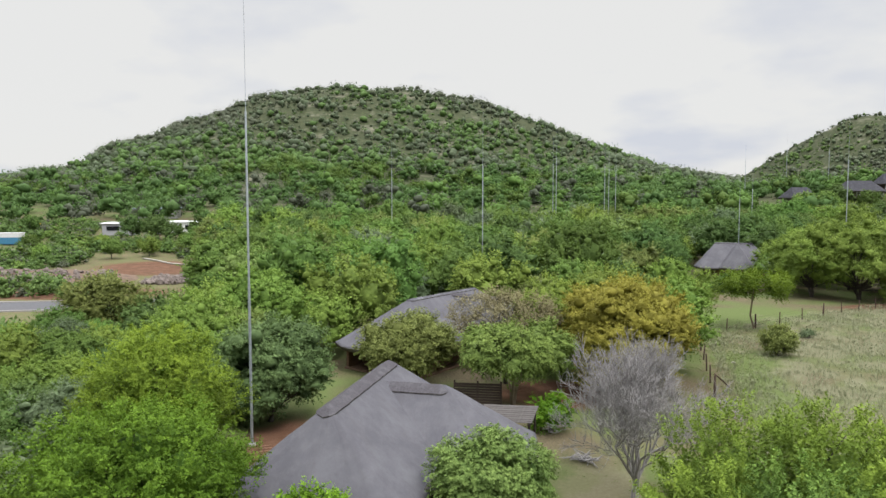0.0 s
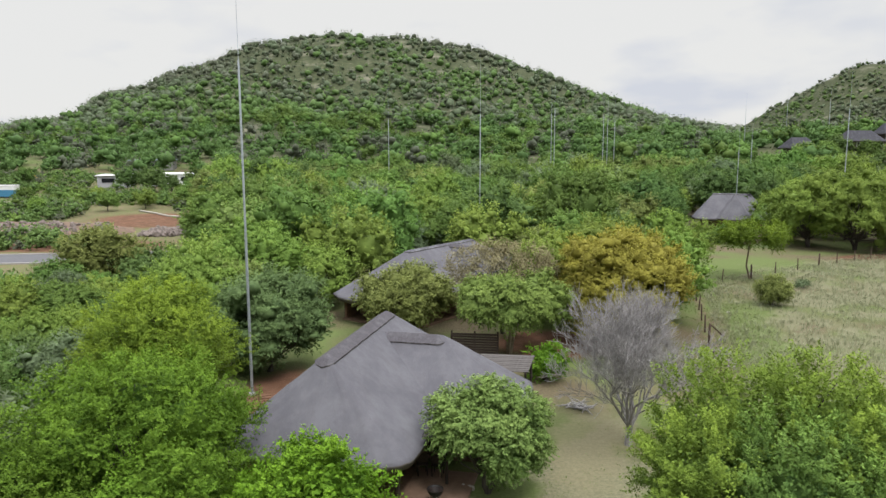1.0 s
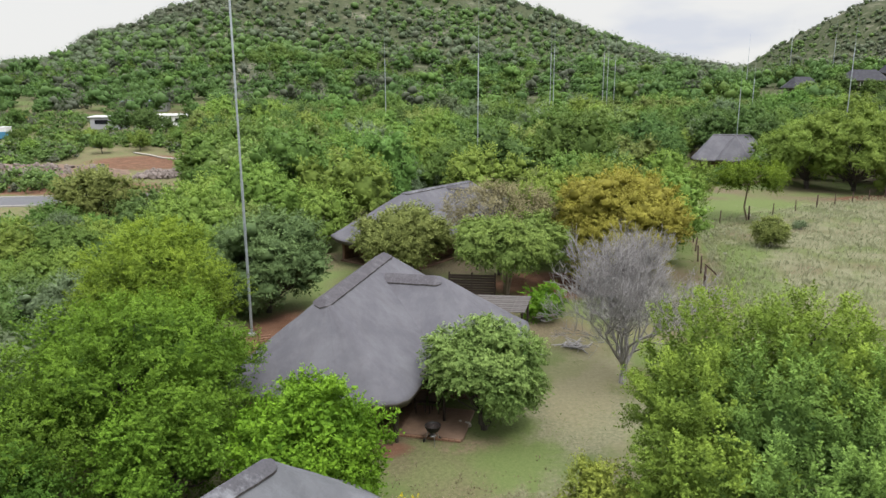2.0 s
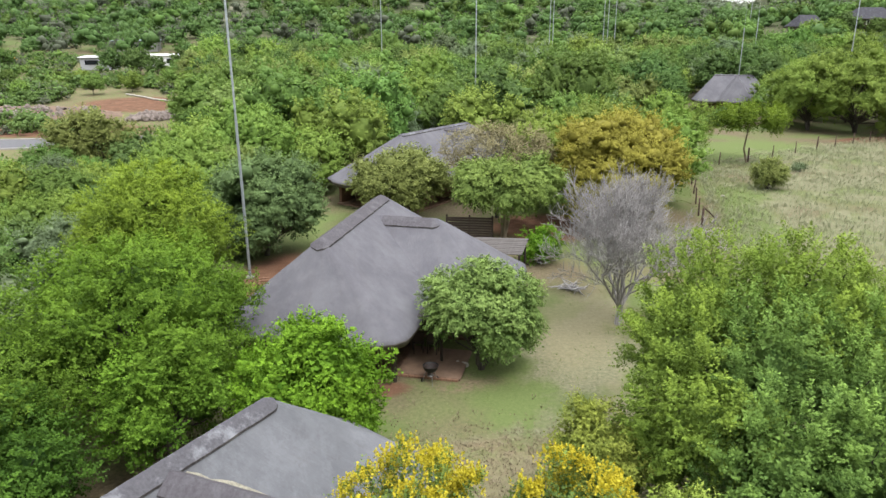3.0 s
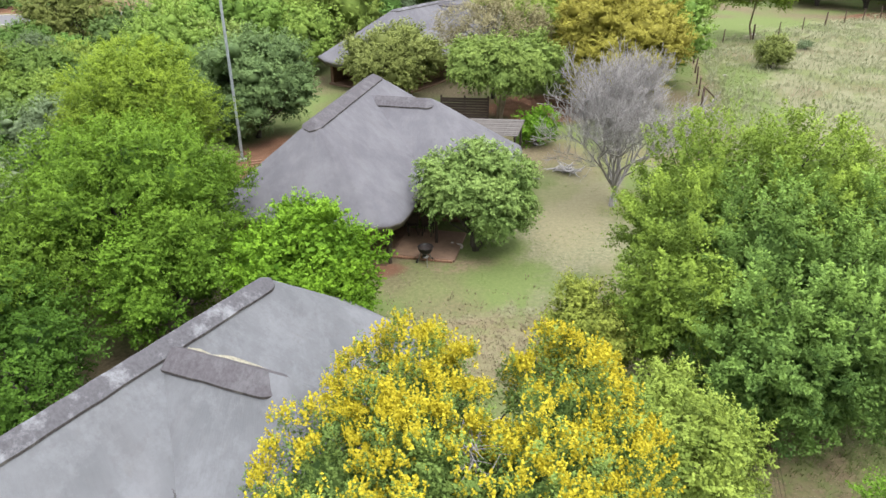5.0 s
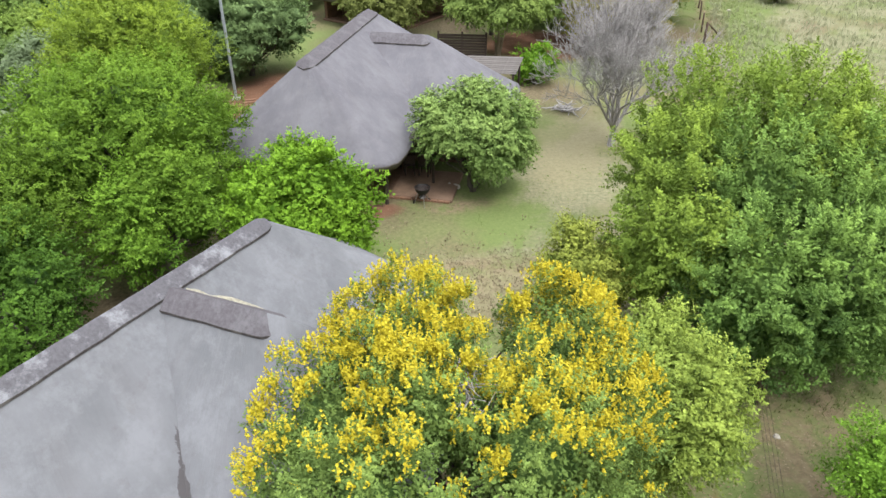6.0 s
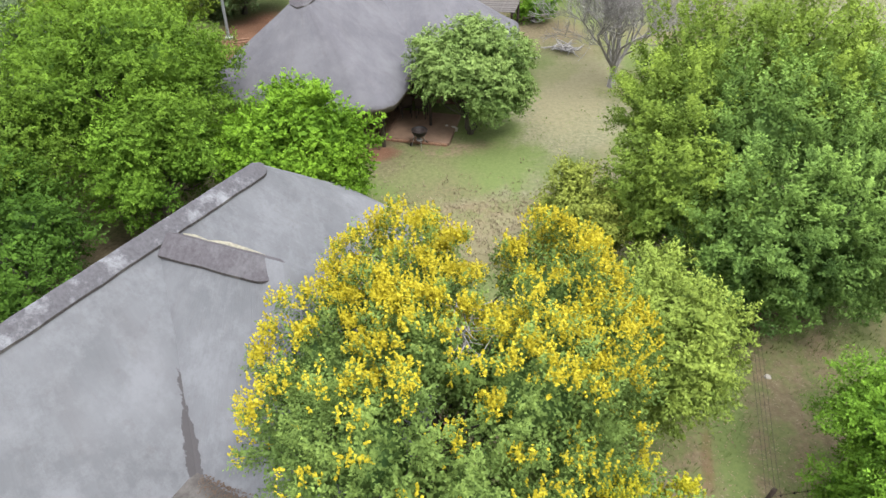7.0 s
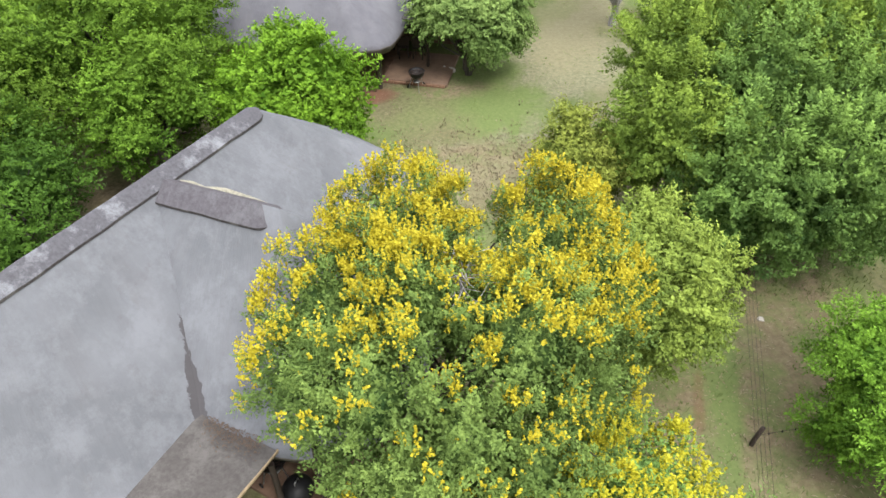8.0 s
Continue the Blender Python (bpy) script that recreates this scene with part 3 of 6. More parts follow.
def bare_tree(name, label, seed, top, bark, x, y, stems=8, levels=5, fine=0.0098):
    """A leafless tree: a short trunk, spreading stems, and boughs that fork again and again into fine twigs."""
    rng = np.random.default_rng(seed)
    paths, twigs = [[(0, 0, -0.2, 0.19), (0.03, 0.02, 0.35, 0.15), (0.05, 0.0, 0.8, 0.13)]], []

    def grow(p, d, length, rad, level):
        pts, q = [(*p, rad)], np.array(p, float)
        for s in range(3):
            d = unit(d + rng.normal(0, 0.14, 3) + np.array([0, 0, 0.12]))
            q = q + d * length / 3
            pts.append((*q, max(fine * 0.6, rad * (1 - 0.17 * (s + 1)))))
        (paths if level < 2 else twigs).append(pts)
        if level >= levels:
            return
        n = 4
        for s in range(n):
            k = 3 if s < 2 else int(rng.integers(1, 4))
            nd = unit(d + rng.normal(0, 0.46, 3))
            grow(np.array(pts[k][:3]), nd, length * rng.uniform(0.6, 0.8), max(fine, rad * 0.55), level + 1)

    for i in range(stems):
        a = i * 6.283 / stems + rng.uniform(-0.3, 0.3)
        tilt = (0.6, 0.35, 0.72, 0.2)[i % 4]
        grow(np.array([0.05, 0.0, rng.uniform(0.5, 0.8)]), unit(np.array([math.cos(a) * tilt, math.sin(a) * tilt, 0.8])), (top - 0.7) * 0.37, 0.075, 0)
    ob = thing(name, label, "tree")
    part("trunk", tube_mesh("trunk", paths, bark, 6), ob)
    part("crown", tube_mesh("crown", twigs, bark, 3), ob, "dense crown of fine grey leafless twigs")
    return place(ob, x, y)


# ---------------------------------------------------------------- ground


def smooth_step(a, b, v):
    t = np.clip((v - a) / (b - a), 0, 1)
    return t * t * (3 - 2 * t)


def ground_z(x, y):
    """The lie of the land: level round the houses, then a slow rise, then two hills."""
    x, y = np.asarray(x, float), np.asarray(y, float)
    ramp = 10.0 * smooth_step(110, 300, y + 0.12 * np.abs(x))
    side = np.abs(x + 67.4) / np.where(x < -67.4, 127.0, 152.4)
    hill = 85.1 * np.exp(-0.5 * side ** 2.32 - ((y - 538.7) ** 2) / (2 * 118.3 ** 2))
    second = 86.2 * np.exp(-((x - 439.2) ** 2) / (2 * 71.9 ** 2) - ((y - 719.5) ** 2) / (2 * 115.9 ** 2))
    knoll = 9.0 * np.exp(-(((x - 128) / 48) ** 2) - ((y - 205) / 42) ** 2)
    far = smooth_step(150, 400, y)
    rough = 2.2 * far * (np.sin(x * 0.045 + 1.3) * np.sin(y * 0.038) + 0.6 * np.sin(x * 0.11 + y * 0.07))
    out = ramp + hill + second + knoll + rough
    return float(out) if out.ndim == 0 else out


def blob(x, y, cx, cy, rx, ry, turn=0.0):
    a = radians(turn)
    u = (x - cx) * math.cos(a) + (y - cy) * math.sin(a)
    w = -(x - cx) * math.sin(a) + (y - cy) * math.cos(a)
    return np.clip(1.3 - np.sqrt((u / rx) ** 2 + (w / ry) ** 2), 0, 1)


def fence_x(y):
    return 4.1 + 0.302 * y


def build_ground():
    front = np.linspace(-48, 48, 230)
    back = np.linspace(48, 312, 50)[1:-1]
    az = np.radians(np.concatenate([front, back]))
    radii = np.concatenate([np.linspace(0.5, 30, 110), np.geomspace(30, 140, 90)[1:], np.geomspace(140, 900, 70)[1:], np.geomspace(900, 4500, 10)[1:]])
    R, A = np.meshgrid(radii, az, indexing="ij")
    X, Y = R * np.sin(A), R * np.cos(A)
    Z = ground_z(X, Y)
    V = np.concatenate([np.stack([X, Y, Z], -1).reshape(-1, 3), [[0, 0, 0]]])
    na, nr = len(az), len(radii)
    i = np.arange(nr - 1)[:, None] * na + np.arange(na)[None]
    j = np.arange(nr - 1)[:, None] * na + (np.arange(na)[None] + 1) % na
    quads = np.stack([j, i, i + na, j + na], -1).reshape(-1, 4)
    c = len(V) - 1
    tris = np.stack([(np.arange(na) + 1) % na, np.full(na, c), np.arange(na)], -1)[:, ::-1]
    me = from_arrays("ground", V, quads, [GROUND], True, tris)
    x, y = V[:, 0], V[:, 1]
    right = smooth_step(0.0, 3.0, x - fence_x(y)) * smooth_step(74, 64, y - 0.45 * (x - 25))
    lawn = np.maximum.reduce([blob(x, y, 4.5, 24, 4.5, 9), blob(x, y, 30, 72, 16, 8, 20), blob(x, y, 9, 50, 7, 6), 0.62 * blob(x, y, 7, 8, 1.6, 7, -15), 0.8 * blob(x, y, 9.4, 12.2, 2.2, 3.6, -15)])
    lawn = np.maximum.reduce([lawn, 0.85 * right * blob(x, y, 20, 45, 4.5, 17, -17), 0.6 * right * blob(x, y, 33, 52, 9, 7), 0.6 * right * blob(x, y, 26, 33, 6, 5)])
    dry = np.maximum.reduce([0.55 * right * (0.25 + 0.75 * smooth_step(1.0, 8.0, x - fence_x(y))), 0.9 * blob(x, y, 6.2, 26, 2.6, 8, -15), 0.7 * blob(x, y, 2.5, 18, 5, 2.6)])
    soil = np.maximum.reduce([blob(x, y, 7.2, 43.5, 5.0, 4.0), 0.95 * blob(x, y, -8.0, 34, 3.0, 5.5), 0.75 * blob(x, y, -1.9, 22.3, 1.5, 0.8), 0.5 * blob(x, y, 5.75, 8.9, 0.25, 1.8, -15), blob(x, y, 51, 80, 8, 2.2, 15), blob(x, y, -51, 124, 13, 9), 
                              blob(x, y, -58, 93, 30, 9, -8), 0.8 * blob(x, y, -50, 117, 16, 8)])
    strip = np.clip(1.25 - np.abs(x - fence_x(y) - 0.2) / 0.55, 0, 1) * (y < 70)
    earth = np.maximum.reduce([0.6 * smooth_step(-0.30, -0.36, x / np.maximum(y, 1)) * smooth_step(56, 62, y) * smooth_step(200, 185, y), 0.8 * strip, 0.7 * blob(x, y, 5.2, 8.6, 1.1, 3.5, -15), 0.9 * blob(x, y, 8.4, 9.0, 1.9, 7, -15), 0.8 * blob(x, y, 0.6, 22.7, 2.6, 1.0), 0.75 * blob(x, y, 2.4, 18.0, 5.0, 1.7)])
    scrub = np.maximum(smooth_step(200, 260, y), 0.8 * smooth_step(130, 165, y) * (x / np.maximum(y, 1) > -0.3))
    # dark ground litter beside the near house, also standing in for deep shade
    scrub = np.maximum(scrub, blob(x, y, -6.5, 9.5, 3, 9, -30))
    tan = np.maximum.reduce([0.85 * blob(x, y, 6.3, 28, 2.3, 6.5, -15), 0.7 * blob(x, y, 2.2, 17.0, 6, 2.1), 0.8 * blob(x, y, 6.2, 20, 1.7, 4.5, -15), 0.35 * strip])
    for name, values in (("tan", tan), ("scrub", scrub), ("soil", soil), ("lawn", lawn), ("dry", dry), ("earth", earth)):
        me.attributes.new(name, "FLOAT", "POINT").data.foreach_set("value", values.astype(np.float32))
    thing("ground", "grassy bushveld ground rising to two scrub-covered hills", "ground", kind="structure", data=me)


build_ground()

# ---------------------------------------------------------------- thatched houses


def thatch_shell(name, ridge, run, ends, rise, top, mats, seed, power=3.4, thick=0.28, stain=None):
    """A thatched roof over a level ridge along local y (from ridge[0] to ridge[1] at x = 0): steep sides, rounded hips, a thick cut eave."""
    rng = np.random.default_rng(seed)
    n_ang = 132
    th = np.linspace(0, 2 * np.pi, n_ang, endpoint=False)
    y0, y1 = ridge
    # the outline at full size: half ovals at both ends of a straight run
    cx = np.sign(np.cos(th)) * np.abs(np.cos(th)) ** (2 / power)
    sy = np.sign(np.sin(th)) * np.abs(np.sin(th)) ** (2 / power)
    base_y = np.interp(np.sin(th), [-0.45, 0.45], [y0, y1])
    end = np.where(np.sin(th) < 0, ends[0], ends[1])
    ph = rng.uniform(0, 6.28, 4)
    sag = 0.05 * np.sin(3 * th + ph[0]) + 0.04 * np.sin(7 * th + ph[1])
    rows, uvs = [], []
    levels = np.linspace(0.0, 1.0, 22) ** 0.9
    for f in levels:
        z = top - rise * (f ** 1.08) - 0.14 * rise * 0.2 * math.sin(f * math.pi)
        ruffle = 1 + f * sag * 0.6 + 0.006 * np.sin(th * 23 + f * 9 + ph[2])
        x = cx * run * f * ruffle
        y = base_y + sy * end * f * ruffle
        zz = z + f * (0.05 * np.sin(5 * th + ph[3])) + 0.02 * np.sin(th * 11 + f * 14) * f
        rows.append(np.stack([x, y, zz], -1))
        uvs.append(f * run * 1.4)
    outer = rows[-1]
    inward = np.stack([cx, sy, np.zeros_like(cx)], -1)
    under1 = outer - inward * 0.10 - np.array([0, 0, thick])
    hub = np.stack([cx * run, sy * end, np.zeros_like(cx)], -1)
    under2 = outer - hub * 0.55 + np.array([0, 0, rise * 0.5 - thick])
    under3 = outer - hub * 0.97 + np.array([0, 0, rise * 0.95 - thick])
    rows += [outer - inward * 0.01 - np.array([0, 0, 0.05]), under1, under2, under3]
    uvs += [run * 1.4 + 0.1, run * 1.4 + 0.3, run * 1.4 + 2, run * 1.4 + 4]
    V = np.concatenate(rows)
    m = len(rows)
    i = np.arange(m - 1)[:, None] * n_ang + np.arange(n_ang)[None]
    j = np.arange(m - 1)[:, None] * n_ang + (np.arange(n_ang)[None] + 1) % n_ang
    Q = np.stack([i, i + n_ang, j + n_ang, j], -1).reshape(-1, 4)
    me = from_arrays(name, V, Q, mats, True)
    cut = np.repeat(np.arange(m - 1) >= len(levels) - 1, n_ang).astype(np.int32)
    me.polygons.foreach_set("material_index", cut)
    if stain:
        (ax, ay), (bx, by), w = stain
        lx, ly = bx - ax, by - ay
        ln = math.hypot(lx, ly)
        along = ((V[:, 0] - ax) * lx + (V[:, 1] - ay) * ly) / ln ** 2
        across = ((V[:, 0] - ax) * ly - (V[:, 1] - ay) * lx) / ln / w
        for key, values in (("along", along), ("across", across)):
            me.attributes.new(key, "FLOAT", "POINT").data.foreach_set("value", values.astype(np.float32))
    arc = th * run * 1.6
    uv = np.stack([np.tile(arc, m), np.repeat(np.array(uvs), n_ang)], -1)
    loops = Q.ravel()
    luv = uv[loops].reshape(-1, 4, 2)
    wrap = np.tile(np.arange(n_ang) == n_ang - 1, m - 1)
    luv[wrap, 2:, 0] = 2 * np.pi * run * 1.6
    me.uv_layers.new(name="UVMap").data.foreach_set("uv", luv.ravel().astype(np.float32))
    return me


def cap_strip(name, ridge, half, run, ends, rise, top, mat, seed, end0=True, end1=True):
    """A cement cap bent over a ridge along local y, with rounded ends that lap over the hips."""
    rng = np.random.default_rng(seed)
    y0, y1 = ridge
    n, m = 90, 9
    ys = np.linspace(y0 - half * (0.95 if end0 else 0), y1 + half * (0.95 if end1 else 0), n)
    u = np.linspace(-1, 1, m)
    V = []
    for y in ys:
        over0, over1 = max(0, y0 - y), max(0, y - y1)
        over = max(over0, over1)
        w = half * math.sqrt(max(0.01, 1 - (over / (half * 0.96)) ** 2)) * (1 + 0.012 * math.sin(y * 5 + seed))
        for s in u:
            f = math.hypot(w * s / run, over / (ends[0] if over0 else ends[1]))
            z = top + 0.04 - rise * f ** 1.08 * 0.97 - 0.03 * (1 - abs(s)) + 0.004 * math.sin(y * 9 + s * 3)
            V.append((w * s, y, z))
    V = np.array(V)
    low = V - np.array([0, 0, 0.05])
    i = np.arange(n - 1)[:, None] * m + np.arange(m - 1)[None]
    up = np.stack([i, i + 1, i + m + 1, i + m], -1).reshape(-1, 4)
    k = len(V)
    rim = []
    ringi = list(range(m)) + [r * m + m - 1 for r in range(1, n)] + [(n - 1) * m + c for c in range(m - 2, -1, -1)] + [r * m for r in range(n - 2, 0, -1)]
    for a, b in zip(ringi, ringi[1:] + ringi[:1]):
        rim.append((a, a + k, b + k, b))
    me = from_arrays(name, np.concatenate([V, low]), np.concatenate([up, np.array(rim)]), [mat, CEMENT_EDGE], True)
    idx = np.zeros(len(up) + len(rim), np.int32)
    idx[len(up):] = 1
    me.polygons.foreach_set("material_index", idx)
    me.polygons.foreach_set("use_smooth", idx > 1)
    return me


def thatched_house(label, x, y, turn, ridge, wing_at, wing_len, wing_drop=0.06, run=3.3, ends=(3.0, 3.3), rise=3.0, top=4.9, mats=None, seed=1, wing_run=2.9, cap=0.28, cap_from=0.3, cap_to=0.36, wing_cap=None, wing_turn=-90, wing_end=None, cap_ends=0.0, stain=None, cap_mat=None):
    """house > roof_thatch, wing_thatch, ridge_cap, walls, floor, posts. Local y runs along the main ridge; (x, y) is its far end."""
    mats = mats or [THATCH, THATCH_CUT]
    ob = thing("thatched_house", label, "house", pose(x, y, ground_z(x, y), 0, 0, turn), group="thatched houses")
    eave = top - rise
    part("roof_thatch", thatch_shell("roof_thatch", (-ridge, 0), run, ends, rise, top, mats, seed, stain=stain), ob)
    wrise = rise - wing_drop - 0.03
    wing_ends = (wing_run, wing_end or wing_run)
    wing_stain = None
    if stain:
        ends_in_wing = [pose(0, -wing_at, 0, 0, 0, wing_turn).inverted() @ Vector((*p, 0)) for p in stain[:2]]
        wing_stain = (*(tuple(p[:2]) for p in ends_in_wing), stain[2])
    w = part("wing_thatch", thatch_shell("wing_thatch", (0.45, wing_len), wing_run, wing_ends, wrise, top - wing_drop, mats, seed + 5, stain=wing_stain), ob)
    w.matrix_basis = pose(0, -wing_at, 0, 0, 0, wing_turn)
    part("ridge_cap", cap_strip("ridge_cap", (-ridge + cap_ends, 0.0), cap, run, ends, rise, top, cap_mat or CEMENT, seed), ob, "grey cement ridge capping, stained")
    c = part("wing_ridge_cap", cap_strip("wing_ridge_cap", (cap_from, wing_len - cap_to), wing_cap or cap, wing_run, wing_ends, wrise, top - wing_drop, CEMENT_DARK, seed + 2, end0=False), ob, "grey cement ridge capping, stained")
    c.matrix_basis = pose(0, -wing_at, 0, 0, 0, wing_turn)
    # walls stand well inside the eaves
    hw, y0, y1 = run - 1.1, -ridge - ends[0] + 1.3, ends[1] - 1.7
    h = eave + 0.12
    t = 0.22
    bits = [((2 * hw, t, h), (0, y1, h / 2)), ((t, y1 - y0 - t, h), (-hw + t / 2, (y0 + y1) / 2, h / 2)), ((2 * hw - 0.9, t, h), (-0.4, y0 + 1.7, h / 2)),
            ((t, y1 - y0 - 2.2, h), (hw - 0.7, (y0 + y1) / 2 + 0.95, h / 2))]
    for size, at in bits:
        part("wall", box_mesh("wall", size, BRICK_WALL, 0.01, at), ob)
    part("floor", box_mesh("floor", (2 * hw + 0.3, y1 - y0 + 0.2, 0.14), FLOOR_RED, 0.02, (0.1, (y0 + y1) / 2, 0.05)), ob, "red-brown paved veranda floor")
    part("floor", box_mesh("floor", (wing_len + wing_run - 0.4, 2 * wing_run - 1.2, 0.13), FLOOR_RED, 0.02, ((wing_len + wing_run) / 2, -wing_at, 0.05)), ob)
    far = wing_len + wing_run - 0.75
    for px, py in ((far, -wing_at - wing_run + 0.9), (far, -wing_at + wing_run - 0.9), (hw + 0.3, y0 + 0.2), (-hw, y0 + 0.2)):
        part("post", tube_mesh("post", [[(px, py, 0, 0.09), (px + 0.01, py, 1.0, 0.085), (px, py, eave + 0.35, 0.08)]], WOOD_DARK, 8), ob, "dark round timber post")
    return ob


house_near = thatched_house("thatched house with silvery weathered roof and cement ridge caps", -3.55, 13.05, -30.6, 7.5, 2.66, 2.7, run=2.75, ends=(3.0, 4.1), seed=3, mats=[THATCH_PALE, THATCH_CUT], wing_run=2.8, wing_turn=-82, wing_cap=0.35,
                            stain=((1.5, -4.0), (2.9, -5.25), 0.11))
thatched_house("thatched house with grey weathered roof on a lawn", -2.52, 31.83, -13.2, 7.3, 2.1, 3.2, wing_drop=0.42, run=3.85, ends=(2.7, 4.5), seed=8, wing_run=3.0, wing_end=4.0, cap=0.4, cap_from=0.75, cap_to=0.2, wing_cap=0.46, cap_mat=CEMENT_DARK)
thatched_house("thatched house with grey roof half hidden by trees", 2.6, 58.4, -36, 8.6, 3.5, 5.3, run=4.2, ends=(5.0, 4.5), seed=12, top=4.95)
thatched_house("grey thatched house beside a lawn under large trees", 49.2, 110.4, -112, 5.4, 2.2, 2.2, run=4.4, ends=(3.2, 3.4), seed=15, top=5.4, rise=3.8)
MORTAR = plain("mortar_pale", (0.36, 0.34, 0.27), 0.9, 0, 0.3, 18.0)
part("mortar_crack", tube_mesh("mortar_crack", [[(0.3, -2.29, 4.62, 0.011), (0.42, -2.15, 4.49, 0.054), (0.55, -2.0, 4.34, 0.030), (0.65, -1.87, 4.24, 0.068), (0.76, -1.73, 4.14, 0.084), (0.9, -1.56, 3.99, 0.074), (1.05, -1.38, 3.84, 0.054), (1.25, -1.13, 3.62, 0.014)]], MORTAR, 6), house_near, "crumbling pale yellowish mortar in the roof valley")

# ---------------------------------------------------------------- trees in place
feather = dict(spray=0.42, leaf=0.085, width=0.6, slim=0.3, heart=24)
broad = dict(spray=0.42, leaf=0.125, width=0.55, slim=0.33, heart=30)
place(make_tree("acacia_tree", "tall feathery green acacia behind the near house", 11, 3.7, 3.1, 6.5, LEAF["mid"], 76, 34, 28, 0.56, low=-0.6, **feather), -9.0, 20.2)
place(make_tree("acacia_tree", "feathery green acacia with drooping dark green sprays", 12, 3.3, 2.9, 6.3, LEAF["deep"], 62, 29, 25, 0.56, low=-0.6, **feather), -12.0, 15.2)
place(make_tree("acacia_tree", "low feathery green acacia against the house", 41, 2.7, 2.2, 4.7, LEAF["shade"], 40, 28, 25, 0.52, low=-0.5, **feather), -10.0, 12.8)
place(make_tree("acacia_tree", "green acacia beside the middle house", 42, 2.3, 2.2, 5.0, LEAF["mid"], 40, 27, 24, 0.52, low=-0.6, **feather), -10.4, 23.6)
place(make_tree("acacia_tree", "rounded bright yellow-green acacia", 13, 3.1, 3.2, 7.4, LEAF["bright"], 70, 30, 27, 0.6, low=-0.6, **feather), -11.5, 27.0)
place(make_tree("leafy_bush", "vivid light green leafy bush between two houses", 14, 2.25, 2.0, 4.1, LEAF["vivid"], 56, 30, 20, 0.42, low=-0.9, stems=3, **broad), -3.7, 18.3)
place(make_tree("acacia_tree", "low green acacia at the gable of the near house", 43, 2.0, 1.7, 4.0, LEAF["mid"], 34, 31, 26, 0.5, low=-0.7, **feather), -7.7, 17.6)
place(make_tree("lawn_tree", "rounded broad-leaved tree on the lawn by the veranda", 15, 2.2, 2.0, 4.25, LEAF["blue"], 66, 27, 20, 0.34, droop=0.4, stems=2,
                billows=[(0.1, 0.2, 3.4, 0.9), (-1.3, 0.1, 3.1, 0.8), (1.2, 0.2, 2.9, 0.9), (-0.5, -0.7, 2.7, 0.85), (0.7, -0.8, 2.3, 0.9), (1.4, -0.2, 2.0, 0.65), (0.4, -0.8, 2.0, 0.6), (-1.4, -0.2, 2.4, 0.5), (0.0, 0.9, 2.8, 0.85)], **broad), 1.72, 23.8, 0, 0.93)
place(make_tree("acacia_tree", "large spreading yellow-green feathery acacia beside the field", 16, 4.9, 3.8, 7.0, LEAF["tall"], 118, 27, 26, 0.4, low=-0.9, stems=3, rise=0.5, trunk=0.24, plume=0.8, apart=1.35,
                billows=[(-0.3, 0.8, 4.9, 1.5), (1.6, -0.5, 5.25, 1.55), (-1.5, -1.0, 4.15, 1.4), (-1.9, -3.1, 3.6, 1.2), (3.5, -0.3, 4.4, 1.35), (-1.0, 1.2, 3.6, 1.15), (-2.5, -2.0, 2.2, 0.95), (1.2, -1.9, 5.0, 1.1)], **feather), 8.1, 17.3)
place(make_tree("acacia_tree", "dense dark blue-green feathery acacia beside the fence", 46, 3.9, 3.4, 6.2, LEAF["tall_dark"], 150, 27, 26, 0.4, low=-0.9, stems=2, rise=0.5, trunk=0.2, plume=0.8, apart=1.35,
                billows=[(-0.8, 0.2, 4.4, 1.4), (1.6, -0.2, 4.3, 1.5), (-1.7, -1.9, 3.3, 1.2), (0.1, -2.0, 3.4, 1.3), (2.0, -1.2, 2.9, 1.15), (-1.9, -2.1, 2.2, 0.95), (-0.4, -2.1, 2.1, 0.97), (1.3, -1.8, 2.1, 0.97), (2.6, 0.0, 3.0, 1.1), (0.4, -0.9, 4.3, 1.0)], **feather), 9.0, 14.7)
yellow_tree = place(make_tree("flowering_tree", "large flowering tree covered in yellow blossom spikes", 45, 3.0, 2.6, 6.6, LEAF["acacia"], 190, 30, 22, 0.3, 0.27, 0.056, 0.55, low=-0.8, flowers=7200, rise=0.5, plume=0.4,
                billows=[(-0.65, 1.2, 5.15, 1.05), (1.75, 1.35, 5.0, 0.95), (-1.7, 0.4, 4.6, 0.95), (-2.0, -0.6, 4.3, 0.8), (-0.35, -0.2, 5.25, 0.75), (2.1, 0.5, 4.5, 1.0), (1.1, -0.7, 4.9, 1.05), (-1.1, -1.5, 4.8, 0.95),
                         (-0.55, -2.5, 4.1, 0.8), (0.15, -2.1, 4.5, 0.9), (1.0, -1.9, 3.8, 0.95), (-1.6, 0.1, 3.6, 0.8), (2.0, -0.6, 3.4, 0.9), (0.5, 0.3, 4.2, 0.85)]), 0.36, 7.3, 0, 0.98)
